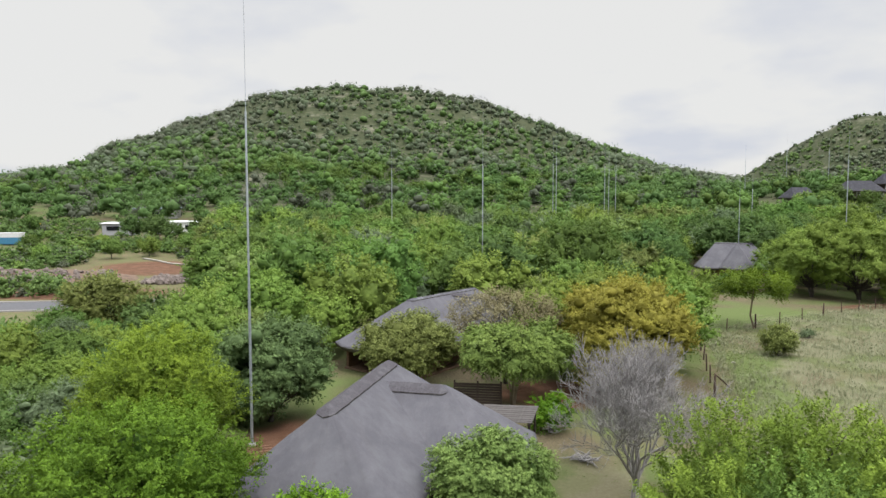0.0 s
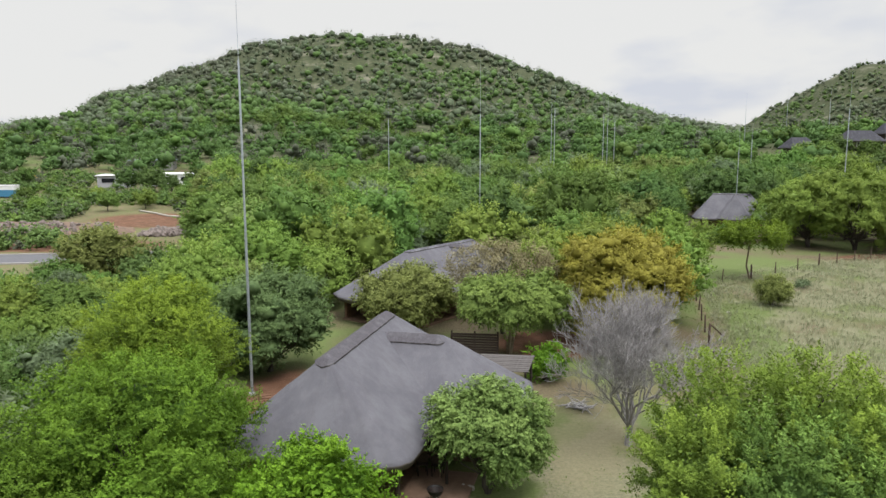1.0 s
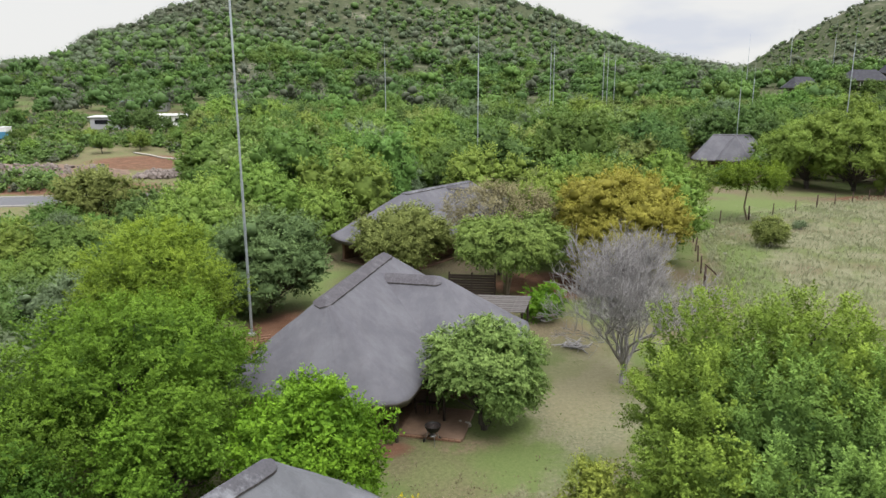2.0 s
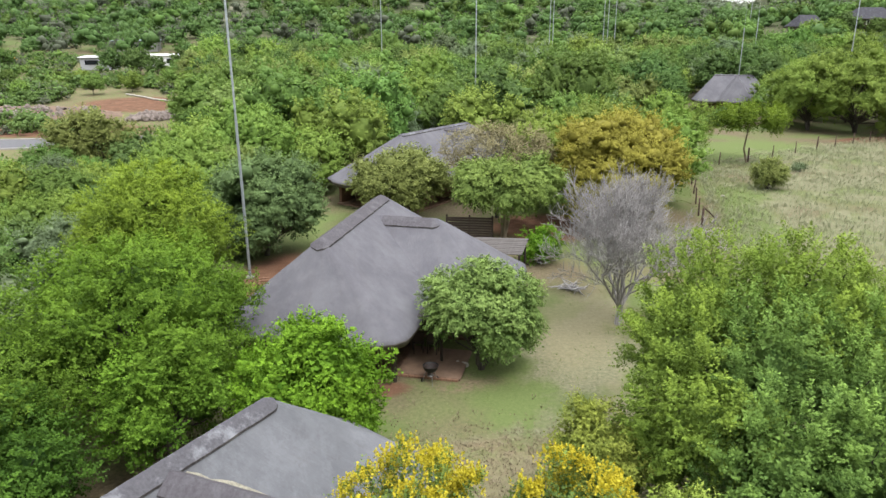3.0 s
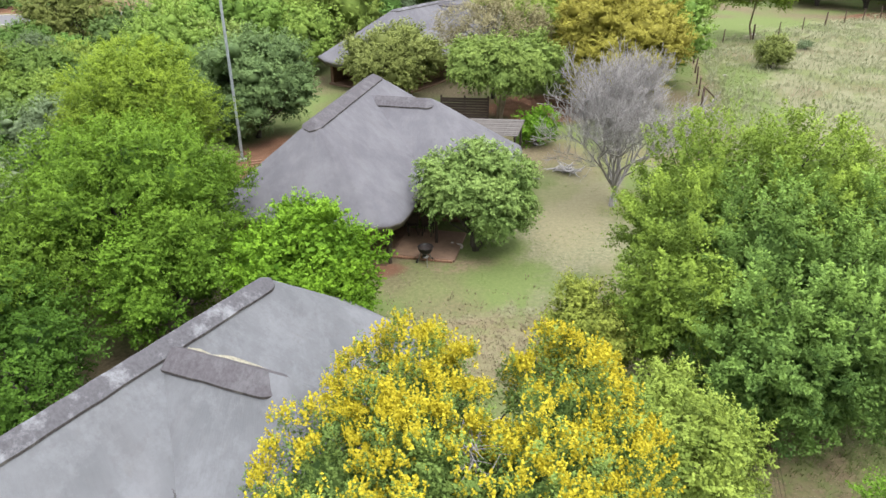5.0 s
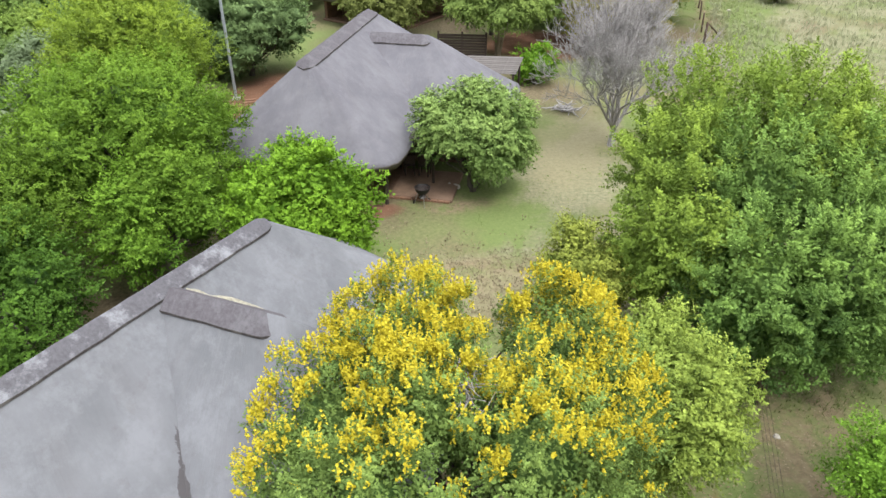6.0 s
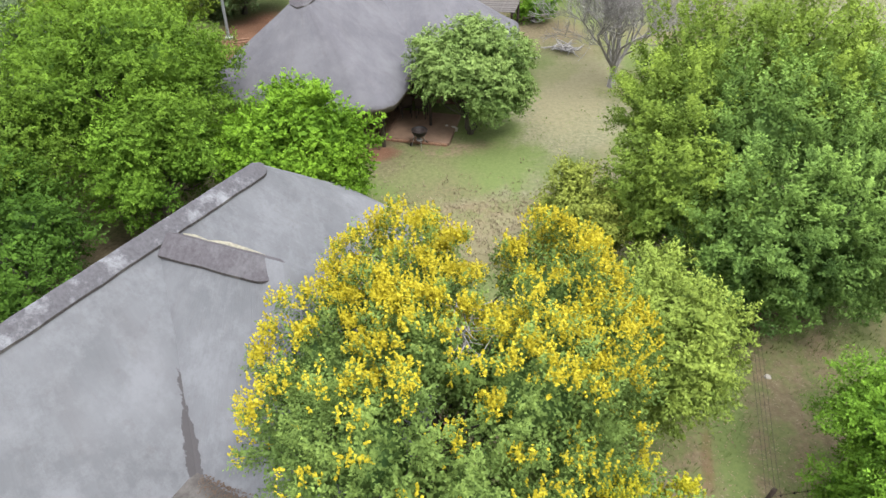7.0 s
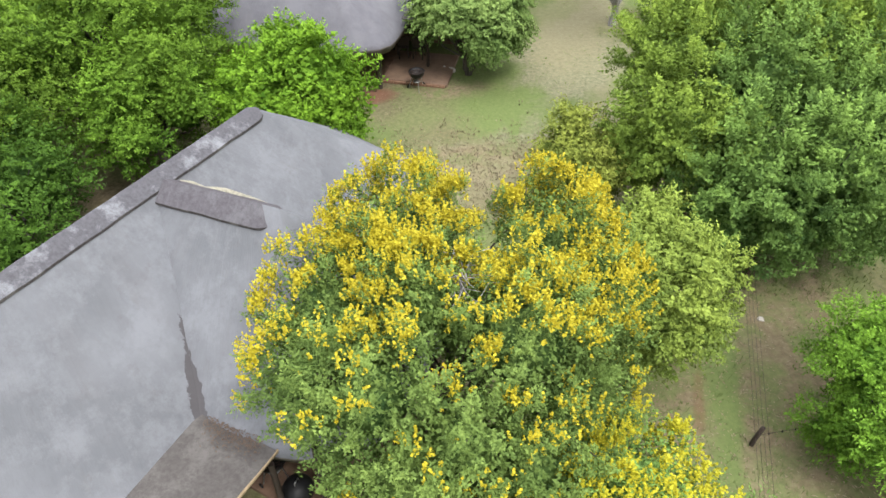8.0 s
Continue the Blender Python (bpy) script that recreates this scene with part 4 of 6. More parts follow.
def dead_twigs(tree, at, seed, n=46):
    """Bare grey twigs where the crown of a tree has a gap."""
    r = np.random.default_rng(seed)
    paths = []
    for i in range(n):
        p = np.array(at) + r.normal(0, 1, 3) * np.array([0.1, 0.3, 0.1])
        way = unit(np.array([r.normal(0.1, 0.3), r.normal(-0.7, 0.35), r.normal(0.25, 0.3)]))
        pts = [(*p, 0.011)]
        for step in range(3):
            way = unit(way + r.normal(0, 0.2, 3))
            p = p + way * r.uniform(0.1, 0.24)
            pts.append((*p, 0.009 - 0.002 * step))
        paths.append(pts)
    part("dead_bough", tube_mesh("dead_bough", paths, BARK_GREY, 4), tree, "bare grey twigs in a gap of the crown")


dead_twigs(yellow_tree, (0.2, 0.05, 5.6), 91)
place(make_tree("flowering_tree", "small flowering tree with yellow blossom spikes", 18, 1.75, 1.3, 4.2, LEAF["acacia"], 42, 36, 22, 0.27, 0.27, 0.054, 0.5, low=-0.8, flowers=1500), 3.05, 4.6)
place(make_tree("flowering_tree", "low flowering tree with yellow blossom spikes", 44, 1.3, 1.1, 3.9, LEAF["acacia"], 30, 30, 22, 0.26, 0.28, 0.062, 0.5, low=-0.8, flowers=1500), 0.85, 4.3)
place(make_tree("leafy_tree", "light green leafy tree beside the fence", 19, 1.7, 1.7, 4.1, LEAF["lime"], 70, 24, 20, 0.28, 0.3, 0.075, 0.65, low=-0.9, stems=2), 4.65, 10.2)
place(make_tree("leafy_tree", "slender pale green tree at the lawn edge", 20, 1.15, 1.3, 3.5, LEAF["lime"], 40, 22, 20, 0.24, 0.3, 0.075, 0.6, low=-0.9), 3.95, 14.9)
place(make_tree("leafy_tree", "dense green leafy tree beyond the fence", 21, 2.4, 1.9, 3.9, LEAF["mid"], 80, 30, 24, 0.32, 0.34, 0.07, 0.55, low=-0.9), 9.35, 7.4)
bare_tree("bare_tree", "leafless grey tree with dense fine twigs", 5, 6.4, BARK_GREY, 7.9, 27.9)
mid = dict(spray=0.6, leaf=0.17, width=0.55)
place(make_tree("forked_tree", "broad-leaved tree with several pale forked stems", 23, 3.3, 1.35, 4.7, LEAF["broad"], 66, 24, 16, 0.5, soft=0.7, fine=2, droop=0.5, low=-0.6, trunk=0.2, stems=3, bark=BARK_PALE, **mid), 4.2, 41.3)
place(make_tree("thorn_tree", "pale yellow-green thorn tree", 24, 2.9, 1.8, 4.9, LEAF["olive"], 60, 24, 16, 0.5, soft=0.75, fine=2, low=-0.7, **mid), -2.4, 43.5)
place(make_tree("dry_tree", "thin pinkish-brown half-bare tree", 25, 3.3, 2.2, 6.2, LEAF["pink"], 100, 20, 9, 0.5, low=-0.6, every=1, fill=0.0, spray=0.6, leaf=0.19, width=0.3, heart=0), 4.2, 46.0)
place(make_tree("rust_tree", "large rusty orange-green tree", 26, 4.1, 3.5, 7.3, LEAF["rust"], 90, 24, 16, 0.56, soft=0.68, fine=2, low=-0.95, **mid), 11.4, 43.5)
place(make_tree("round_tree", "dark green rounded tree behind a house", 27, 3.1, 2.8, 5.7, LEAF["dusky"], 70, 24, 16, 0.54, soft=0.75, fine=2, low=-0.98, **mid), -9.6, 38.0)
place(make_tree("shrub", "bright glossy green garden shrub", 28, 1.0, 0.9, 1.9, LEAF["vivid"], 26, 12, 11, 0.4, 0.35, 0.16, 0.5, low=-0.9), 5.7, 36.2)
place(make_tree("shrub", "grey-green bush in the tall grass", 29, 1.35, 1.2, 2.4, LEAF["olive"], 40, 16, 14, 0.34, 0.36, 0.13, 0.5, low=-0.95), 26.5, 54.4)
place(make_tree("umbrella_tree", "slender flat-topped tree with a pale trunk", 30, 3.4, 1.2, 5.4, LEAF["mid"], 50, 16, 14, 0.45, low=-0.7, trunk=0.1, bark=BARK_PALE, heart=16, **mid), 29.8, 66.0)
place(make_tree("slender_tree", "slender light green tree with a pale stem", 31, 1.5, 2.3, 5.6, LEAF["bush_bright"], 34, 12, 11, 0.6, low=-0.7, trunk=0.09, bark=BARK_PALE, heart=8, **mid), 24.6, 66.2)
place(make_tree("shrub", "low dark bushes before a far house", 38, 2.2, 0.9, 1.7, LEAF["dark"], 30, 12, 12, 0.4, 0.5, 0.22, 0.5, low=-0.9), 35.5, 92.0)
place(make_tree("shrub", "low dark bushes before a far house", 39, 2.0, 0.9, 1.9, LEAF["dark"], 30, 12, 12, 0.4, 0.5, 0.22, 0.5, low=-0.9), 39.5, 95.0)
for i, (x, y, s) in enumerate(((47.0, 88.0, 0.95), (51.5, 85.5, 1.1), (60.0, 88.0, 1.0))):
    place(make_tree("shade_tree", "large spreading green shade tree", 33 + i, 6.0, 4.5, 9.2, LEAF["bush_bright"], 70, 26, 16, 1.0, 0.7, 0.2, 0.55, low=-0.9, soft=0.5, fine=2, rough=0.24, trunk=0.3, stems=2), x, y, i * 80, s)

place(make_tree("round_tree", "dark broad-leaved tree beside the far house", 47, 3.8, 3.0, 6.4, LEAF["dark"], 60, 18, 15, 0.6, 0.6, 0.2, 0.55, low=-0.9), 33.0, 103.0)
KINDS = [("acacia_tree", "bush_bright", "bright green acacia in the bush"), ("acacia_tree", "bush_mid", "green acacia tree in the bush"), ("round_tree", "dark", "dark green rounded bush tree"),
         ("thorn_tree", "olive", "olive green thorn tree in the bush"), ("thorn_tree", "grey", "grey-green thorn tree in the bush"), ("leafy_tree", "bush_lime", "yellow-green leafy tree in the bush")]
templates = []
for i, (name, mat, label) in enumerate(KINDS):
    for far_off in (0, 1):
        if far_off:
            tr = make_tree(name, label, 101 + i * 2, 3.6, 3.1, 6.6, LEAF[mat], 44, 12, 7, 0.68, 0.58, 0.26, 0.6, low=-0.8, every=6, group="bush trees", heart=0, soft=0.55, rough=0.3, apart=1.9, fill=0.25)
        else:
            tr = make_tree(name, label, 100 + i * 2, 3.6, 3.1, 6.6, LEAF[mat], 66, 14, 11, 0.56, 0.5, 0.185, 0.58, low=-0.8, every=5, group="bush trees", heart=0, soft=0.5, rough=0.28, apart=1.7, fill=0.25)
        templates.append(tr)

rng = np.random.default_rng(77)
taken = [(-8.2, 19.5, 4), (-10.6, 14, 4), (-11.5, 27, 4.5), (-3, 20, 4), (1.9, 23, 8), (8.6, 18.6, 8), (0, 8, 9), (4.2, 41.3, 3.5), (-2.2, 43, 3.5), (3.6, 47, 3.5), (10.8, 43.5, 4.8), (-9.3, 37.5, 3.6),
         (-4, 28, 8), (-2, 33, 5), (-1, 54, 5.5), (3, 59, 5), (44, 110, 6.5), (40, 104, 5), (42, 84, 5), (51, 85, 5), (60, 88, 5), (39, 99, 7), (34, 92, 7), (30, 85, 6), (37, 88, 6), (-7, 46, 4.5), (-6, 49, 4), (8, 36, 5.5), (10, 30, 8), (-9, 33, 2.5), (6, 38, 3)]


# bush trees that stand out one by one: x, y, size, kind
KNOWN = [(8.1, 84.0, 1.2, 0), (3.5, 100.0, 0.83, 5), (2.8, 128.0, 0.9, 4), (18.8, 97.0, 1.0, 4), (14.8, 74.5, 0.78, 4), (-5.2, 102.0, 0.94, 5), (-9.1, 72.4, 1.0, 3), (-13.9, 53.5, 1.05, 0), (-1.2, 73.9, 0.65, 4), (-11.1, 130.0, 1.3, 1),
         (30.0, 122.0, 1.45, 5), (32.9, 107.0, 1.35, 2), (47.2, 119.0, 1.35, 2), (27.6, 85.0, 0.8, 0), (-27.3, 55.8, 1.0, 3), (-30.9, 94.0, 0.72, 2), (-31.4, 50.8, 0.5, 0), (-23.5, 42.4, 0.68, 1), (-15.6, 28.6, 0.75, 4), (-29.5, 124.0, 1.2, 0)]
taken += [(x, y, 3.2 * s) for x, y, s, k in KNOWN]


def open_ground(x, y):
    if x > fence_x(y) - 3 and y < 82 + 0.25 * (x - 23) and y < 100:
        return True
    if blob(np.array(x), np.array(y), 32, 78, 17, 12, 20) > 0.3:
        return True
    # the road, the rubble bank and the yard lie open
    side = x / y
    if -0.70 < side < -0.50 and 52 < y < 96:
        return True
    if -0.70 < side < -0.33 and 64 < y < 180 :
        return True
    return False


placed = []
used = [False] * len(templates)


def scatter(count, reach, spot, sizes, gap, kinds):
    """Bush trees dropped one by one where there is room."""
    tries = made = 0
    while made < count and tries < 60000:
        tries += 1
        y = reach[0] + (reach[1] - reach[0]) * rng.random() ** 0.75
        x = rng.uniform(*spot) * y
        s = rng.uniform(*sizes) * (1.0 if y < 60 else 1.15)
        if x < -0.42 * y and 36 < y < 66:
            s *= 0.75
        # nothing tall stands before the road and the cleared earth
        fall = 0.168 if x / y < -0.56 else 0.112 if x / y < -0.35 else 0.0
        if fall and y < 120 and s * 7.2 > 12.3 - fall * y:
            continue
        if (y < 34 and x > -13) or open_ground(x, y) or any((x - a) ** 2 + (y - b) ** 2 < (c + 1.6 * s) ** 2 for a, b, c in taken):
            continue
        if any((x - a) ** 2 + (y - b) ** 2 < (2.5 * s + 2.5 * c) ** 2 * gap for a, b, c in placed):
            continue
        placed.append((x, y, s))
        made += 1
        k = int(rng.choice(kinds)) * 2 + (1 if y > 52 else 0)
        m = pose(x, y, ground_z(x, y) - 0.05, 0, 0, rng.uniform(0, 360)) @ Matrix.Diagonal((s, s, s * rng.uniform(0.85, 1.15), 1))
        if used[k]:
            o = copy_thing(templates[k], m)
            o.scale = m.to_scale()
        else:
            templates[k].matrix_basis = m
            used[k] = True


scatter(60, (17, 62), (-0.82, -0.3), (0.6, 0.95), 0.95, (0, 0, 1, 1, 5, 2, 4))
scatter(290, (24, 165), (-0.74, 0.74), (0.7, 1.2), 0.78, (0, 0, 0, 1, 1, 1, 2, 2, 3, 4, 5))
for x, y, s, k in ((-73.0, 163.0, 0.9, 5), (-69.5, 165.0, 0.85, 5), (-61.0, 158.0, 0.7, 5), (-83.0, 139.0, 0.6, 3), (-93.0, 140.0, 0.6, 3), (-99.0, 133.0, 0.6, 7), (-64.0, 134.0, 0.6, 3), (-58.5, 138.0, 0.6, 1), (-74.0, 128.0, 0.5, 1),
                   (-52.0, 142.0, 0.6, 3), (-47.0, 138.0, 0.6, 3), (-56.0, 152.0, 0.5, 1), (-72.0, 147.0, 0.5, 1), (109.0, 178.0, 0.85, 3), (115.5, 177.0, 0.8, 1), (122.0, 180.0, 0.9, 3), (94.0, 181.0, 0.95, 1), (99.5, 180.0, 0.9, 3), (104.0, 183.0, 1.0, 5),
                   (-102.0, 172.0, 0.7, 3), (-66.0, 161.0, 0.9, 5), (-57.0, 163.0, 0.85, 5)):
    o = copy_thing(templates[k], pose(x, y, ground_z(x, y) - 0.05, 0, 0, x * 7))
    o.scale = (s, s, s)
for x, y, s, k in KNOWN:
    o = copy_thing(templates[k * 2 + (1 if y > 80 else 0)], pose(x, y, ground_z(x, y) - 0.05, 0, 0, x * 11))
    o.scale = (s, s, s)
for k, seen in enumerate(used):
    if not seen:
        place(templates[k], -60.0 - 6 * k, 60.0 + 3 * k)

# ---------------------------------------------------------------- far bush on the rise and the hills


def far_bush(name, label, seed, n, spot, leaves_each, leaf, mats, size=(2.0, 4.0), heart=0.7, lobes=1, skew=1.8, tall=0.85):
    """Far woods that nobody could count: many small crowns of rounded lobes and leaf clumps, joined."""
    r = np.random.default_rng(seed)
    xs, ys = spot(r, n)
    n = len(xs)
    s = size[0] + (size[1] - size[0]) * r.random(n) ** skew
    centre = np.stack([xs, ys, ground_z(xs, ys) + s * (tall - 0.4)], -1)
    # kinds drift in patches; higher ones turn greyer, painting in haze
    drift = 0.5 + 0.42 * np.sin(xs * 0.021 + 1.4 * np.sin(ys * 0.017) + 0.8) * np.sin(ys * 0.026 + 1.1 * np.sin(xs * 0.011)) + r.normal(0, 0.24, n) + 0.3 * smooth_step(35, 85, ground_z(xs, ys))
    kind = np.clip(drift * len(mats), 0, len(mats) - 1).astype(int)
    tone = r.uniform(-0.14, 0.14, n)
    if lobes > 1:
        # every crown is a heap of lobes
        off = unit(r.normal(0, 1, (n, lobes, 3)) * np.array([1, 1, 0.7]) + np.array([0, 0, 0.3]))
        centre = (centre[:, None] + off * (s[:, None, None] * r.uniform(0.35, 0.65, (n, lobes, 1)))).reshape(-1, 3)
        s = (s[:, None] * r.uniform(0.4, 0.62, (n, lobes))).ravel()
        kind, tone = np.repeat(kind, lobes), np.repeat(tone, lobes)
    n, per = len(s), leaves_each
    d = unit(r.normal(0, 1, (n, per, 3)) + np.array([0, 0, 0.25]))
    p = centre[:, None] + d * (r.uniform(0.7, 1.12, (n, per, 1)) * s[:, None, None]) * np.array([1, 1, tall])
    v, q = leaves(r, p.reshape(-1, 3), d.reshape(-1, 3), leaf, 0.75, 0, 0.6, 0.5, face=unit(d.reshape(-1, 3) + np.array([0, 0, 0.3])))
    v3, q3, up3 = lumps(r, centre, s * heart, 1, tall, 0.26)
    me = from_arrays(name, np.concatenate([v, v3]), None, mats, False, np.concatenate([q, q3 + len(v)]))
    # crown tops painted lighter and undersides darker, as daylight would fall
    lightness = np.concatenate([np.repeat((d[..., 2] * 0.42 + 0.45 + tone[:, None]).ravel(), 3), 0.32 + 0.4 * up3 + np.repeat(tone, len(BALLS[1][0]))])
    me.attributes.new("lightness", "FLOAT", "POINT").data.foreach_set("value", np.clip(lightness, 0, 1).astype(np.float32))
    me.polygons.foreach_set("material_index", np.concatenate([np.repeat(kind, per), np.repeat(kind, len(BALLS[1][1]))]).astype(np.int32))
    me.polygons.foreach_set("use_smooth", np.arange(len(me.polygons)) >= n * per)
    return thing(name, label, "woods", kind="stuff", data=me)


def on_rise(r, n):
    y = r.uniform(150, 330, n)
    x = r.uniform(-0.8, 0.8, n) * y
    keep = ~((x < -55) & (x > -125) & (y < 192)) & ~((x > 95) & (x < 128) & (y > 165) & (y < 200))
    return x[keep], y[keep]


def thicket(x, y):
    """Where the scrub is close and where it opens: wandering waves at three sizes."""
    a = np.sin(x * 0.043 + 1.7 * np.sin(y * 0.021) + 0.6) * np.sin(y * 0.051 + 1.3 * np.sin(x * 0.017))
    b = np.sin(x * 0.13 + 2.1 * np.sin(y * 0.07)) * np.sin(y * 0.16 + 1.4 * np.sin(x * 0.09) + 2)
    c = np.sin(x * 0.37 + 1.9 * np.sin(y * 0.21)) * np.sin(y * 0.33 + 1.2 * np.sin(x * 0.25) + 1)
    return 0.5 * a + 0.35 * b + 0.25 * c


def on_hill(r, n):
    y = 320 + 320 * r.random(n) ** 1.15
    x = r.uniform(-0.8, 0.85, n) * y
    low = 1 - smooth_step(20, 55, ground_z(x, y))
    keep = thicket(x, y) + r.normal(0, 0.22, n) + 0.8 * low > -0.34
    return x[keep], y[keep]


def in_yard(r, n):
    y = r.uniform(106, 190, n)
    x = r.uniform(-0.72, -0.32, n) * y
    keep = ~((x > -66) & (x < -40) & (y < 134)) & ~((y < 112) & (x < -46)) & ~((y > 160) & (x > -86) & (x < -58)) & ~((x < -0.38 * y) & (x > -0.51 * y) & (y > 118) & (y < 142)) & ~((x < -84) & (y > 128) & (y < 158))
    # low growth before the road
    y2 = r.uniform(44, 57, n // 5)
    x2 = r.uniform(-0.74, -0.52, n // 5) * y2
    # a few on the verge below the rubble
    y3 = r.uniform(86, 97, n // 26)
    x3 = r.uniform(-0.68, -0.48, n // 26) * y3
    return np.concatenate([x[keep], x2, x3]), np.concatenate([y[keep], y2, y3])


def on_second(r, n):
    y = r.uniform(430, 790, n)
    x = r.uniform(0.42, 0.82, n) * y
    keep = thicket(x, y) + r.normal(0, 0.22, n) > -0.4
    return x[keep], y[keep]


HILL = [LEAF["far_green"], LEAF["far_green"], LEAF["far_dark"], LEAF["far_dark"], LEAF["far_grey"]]
FAR = [LEAF["far_mid"], LEAF["far_mid"], LEAF["bush_mid"], LEAF["far_green"], LEAF["far_green"], LEAF["far_grey"], LEAF["dark"]]
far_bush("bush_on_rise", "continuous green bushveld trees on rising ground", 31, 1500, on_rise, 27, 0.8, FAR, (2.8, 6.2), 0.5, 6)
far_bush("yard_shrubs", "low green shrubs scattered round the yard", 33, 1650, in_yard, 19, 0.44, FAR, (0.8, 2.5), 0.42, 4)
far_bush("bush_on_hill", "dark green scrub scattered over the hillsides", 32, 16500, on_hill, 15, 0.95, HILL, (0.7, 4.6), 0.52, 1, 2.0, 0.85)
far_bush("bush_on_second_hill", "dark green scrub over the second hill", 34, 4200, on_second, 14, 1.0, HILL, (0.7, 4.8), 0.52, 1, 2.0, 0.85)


# ---------------------------------------------------------------- masts


def mast(x, y, height, radius=0.075, label="tall thin galvanised lightning mast"):
    ob = thing("lightning_mast", label, "mast", pose(x, y, ground_z(x, y)), group="lightning masts")
    part("pole", tube_mesh("pole", [[(0, 0, -0.3, radius), (0, 0, height * 0.35, radius * 0.92), (0, 0, height * 0.36, radius * 0.75), (0, 0, height * 0.72, radius * 0.66), (0, 0, height * 0.725, radius * 0.2), (0, 0, height, radius * 0.1)]], STEEL, 8), ob)
    bm = bmesh.new()
    box(bm, (radius * 5, radius * 5, 0.12), (0, 0, 0.04), bevel=0.02)
    part("base_plate", bm_mesh("base_plate", bm, KERB), ob)
    return ob


mast(-9.6, 34.2, 23.0)
mast(4.1, 72.0, 22.0)
mast(47.9, 112.5, 17.0)
for x, y, h in ((68.4, 118.0, 26.0), (-11.0, 150.0, 24.0), (26.8, 170.0, 25.0), (27.9, 172.0, 26.0), (44.0, 190.0, 22.5), (45.6, 192.0, 21.0), (48.5, 196.0, 20.0), (71.0, 160.0, 16.0), (113.0, 230.0, 20.0), (93.0, 215.0, 17.0), (128.0, 232.0, 19.0)):
    mast(x, y, h, 0.1)

# ---------------------------------------------------------------- fence along the field


def post_mesh(name, height, radius, mat, rng, lean=0.03):
    dx, dy = rng.normal(0, lean, 2)
    return tube_mesh(name, [[(0, 0, -0.25, radius * 1.05), (dx * 0.3, dy * 0.3, height * 0.4, radius), (dx, dy, height, radius * 0.9), (dx, dy, height + 0.01, radius * 0.2)]], mat, 7)


def wire_fence(label, points, step, height=1.25, seed=1, strands=(0.3, 0.55, 0.8, 1.05)):
    """fence > each post, each wire: straight runs between corner points."""
    rng = np.random.default_rng(seed)
    x0, y0 = points[0]
    ob = thing("wire_fence", label, "fence", pose(x0, y0, ground_z(x0, y0)))
    meshes = [post_mesh("post", height, 0.055, WOOD_FENCE, rng, 0.05) for _ in range(5)]
    stub = post_mesh("corner_post", 0.62, 0.05, WOOD_DARK, rng, 0.04)
    strong = post_mesh("corner_post", height + 0.15, 0.085, WOOD_FENCE, rng, 0.06)
    for (ax, ay), (bx, by) in zip(points, points[1:]):
        n = max(1, round(math.hypot(bx - ax, by - ay) / step))
        for i in range(n):
            t = i / n
            near = i == 0 and ay == points[1][1]
            px, py = ax + (bx - ax) * t, ay + (by - ay) * t
            o = part("corner_post" if i == 0 else "post", stub if near else strong if i == 0 else meshes[rng.integers(5)], ob)
            o.location = (px - x0, py - y0, 0)
            o.rotation_euler = (0, 0, rng.uniform(0, 6.28))
        for z in strands:
            k = [(ax - x0 + (bx - ax) * s - 0.0, ay - y0 + (by - ay) * s, z + 0.02 * math.sin(s * 40), 0.004) for s in np.linspace(0, 1, 2 * n + 1)]
            part("wire", tube_mesh("wire", [k], WIRE, 4), ob)
    end = part("corner_post", strong, ob)
    end.location = (points[-1][0] - x0, points[-1][1] - y0, 0)
    return ob


wire_fence("old rusty wire fence with dark wooden posts", [(fence_x(-6), -6), (6.5, 7.95), (7.85, 12.4), (fence_x(28), 28), (17.0, 42.8), (23.2, 63.0), (30.1, 66.3), (40.5, 73.4), (52.0, 80.0)], 3.6, seed=4)


def brace(label, a, b, radius):
    """A leaning stay: a pole from a down to b."""
    a, b = np.array(a, float), np.array(b, float)
    ob = thing("fence_stay", label, "fence stay", pose(*b))
    d = a - b
    part("pole", tube_mesh("pole", [[(0, 0, -0.1, radius), (*(d * 0.5), radius), (*d, radius * 0.9)]], WOOD_FENCE, 6), ob)
    return ob


brace("thin rusty fence stay leaning to the ground", (7.85, 12.4, 1.15), (9.9, 13.1, 0.0), 0.02)
brace("leaning wooden stay beside the fence", (23.2, 63.0, 1.3), (25.0, 64.6, 0.0), 0.05)
brace("leaning wooden stay in the grass", (17.4, 43.9, 1.2), (19.0, 45.2, 0.0), 0.045)


def dropper_line():
    """A low strand with small dark clips that leads off the fence."""
    ob = thing("electric_strand", "low wire with small dark insulators on the earth", "fence wire", pose(6.6, 7.95, 0))
    part("wire", tube_mesh("wire", [[(0, 0, 0.35, 0.006), (1.2, 0.2, 0.3, 0.006), (2.6, 0.42, 0.34, 0.006)]], WIRE, 4), ob)
    me = tube_mesh("insulator", [[(0, 0, -0.025, 0.014), (0, 0, 0.0, 0.022), (0, 0, 0.025, 0.014)]], BLACK_METAL, 7)
    for i in range(9):
        t = (i + 0.6) / 9
        o = part("insulator", me, ob)
        o.location = (2.6 * t, 0.42 * t, 0.33)


dropper_line()

# ---------------------------------------------------------------- kettle barbecues


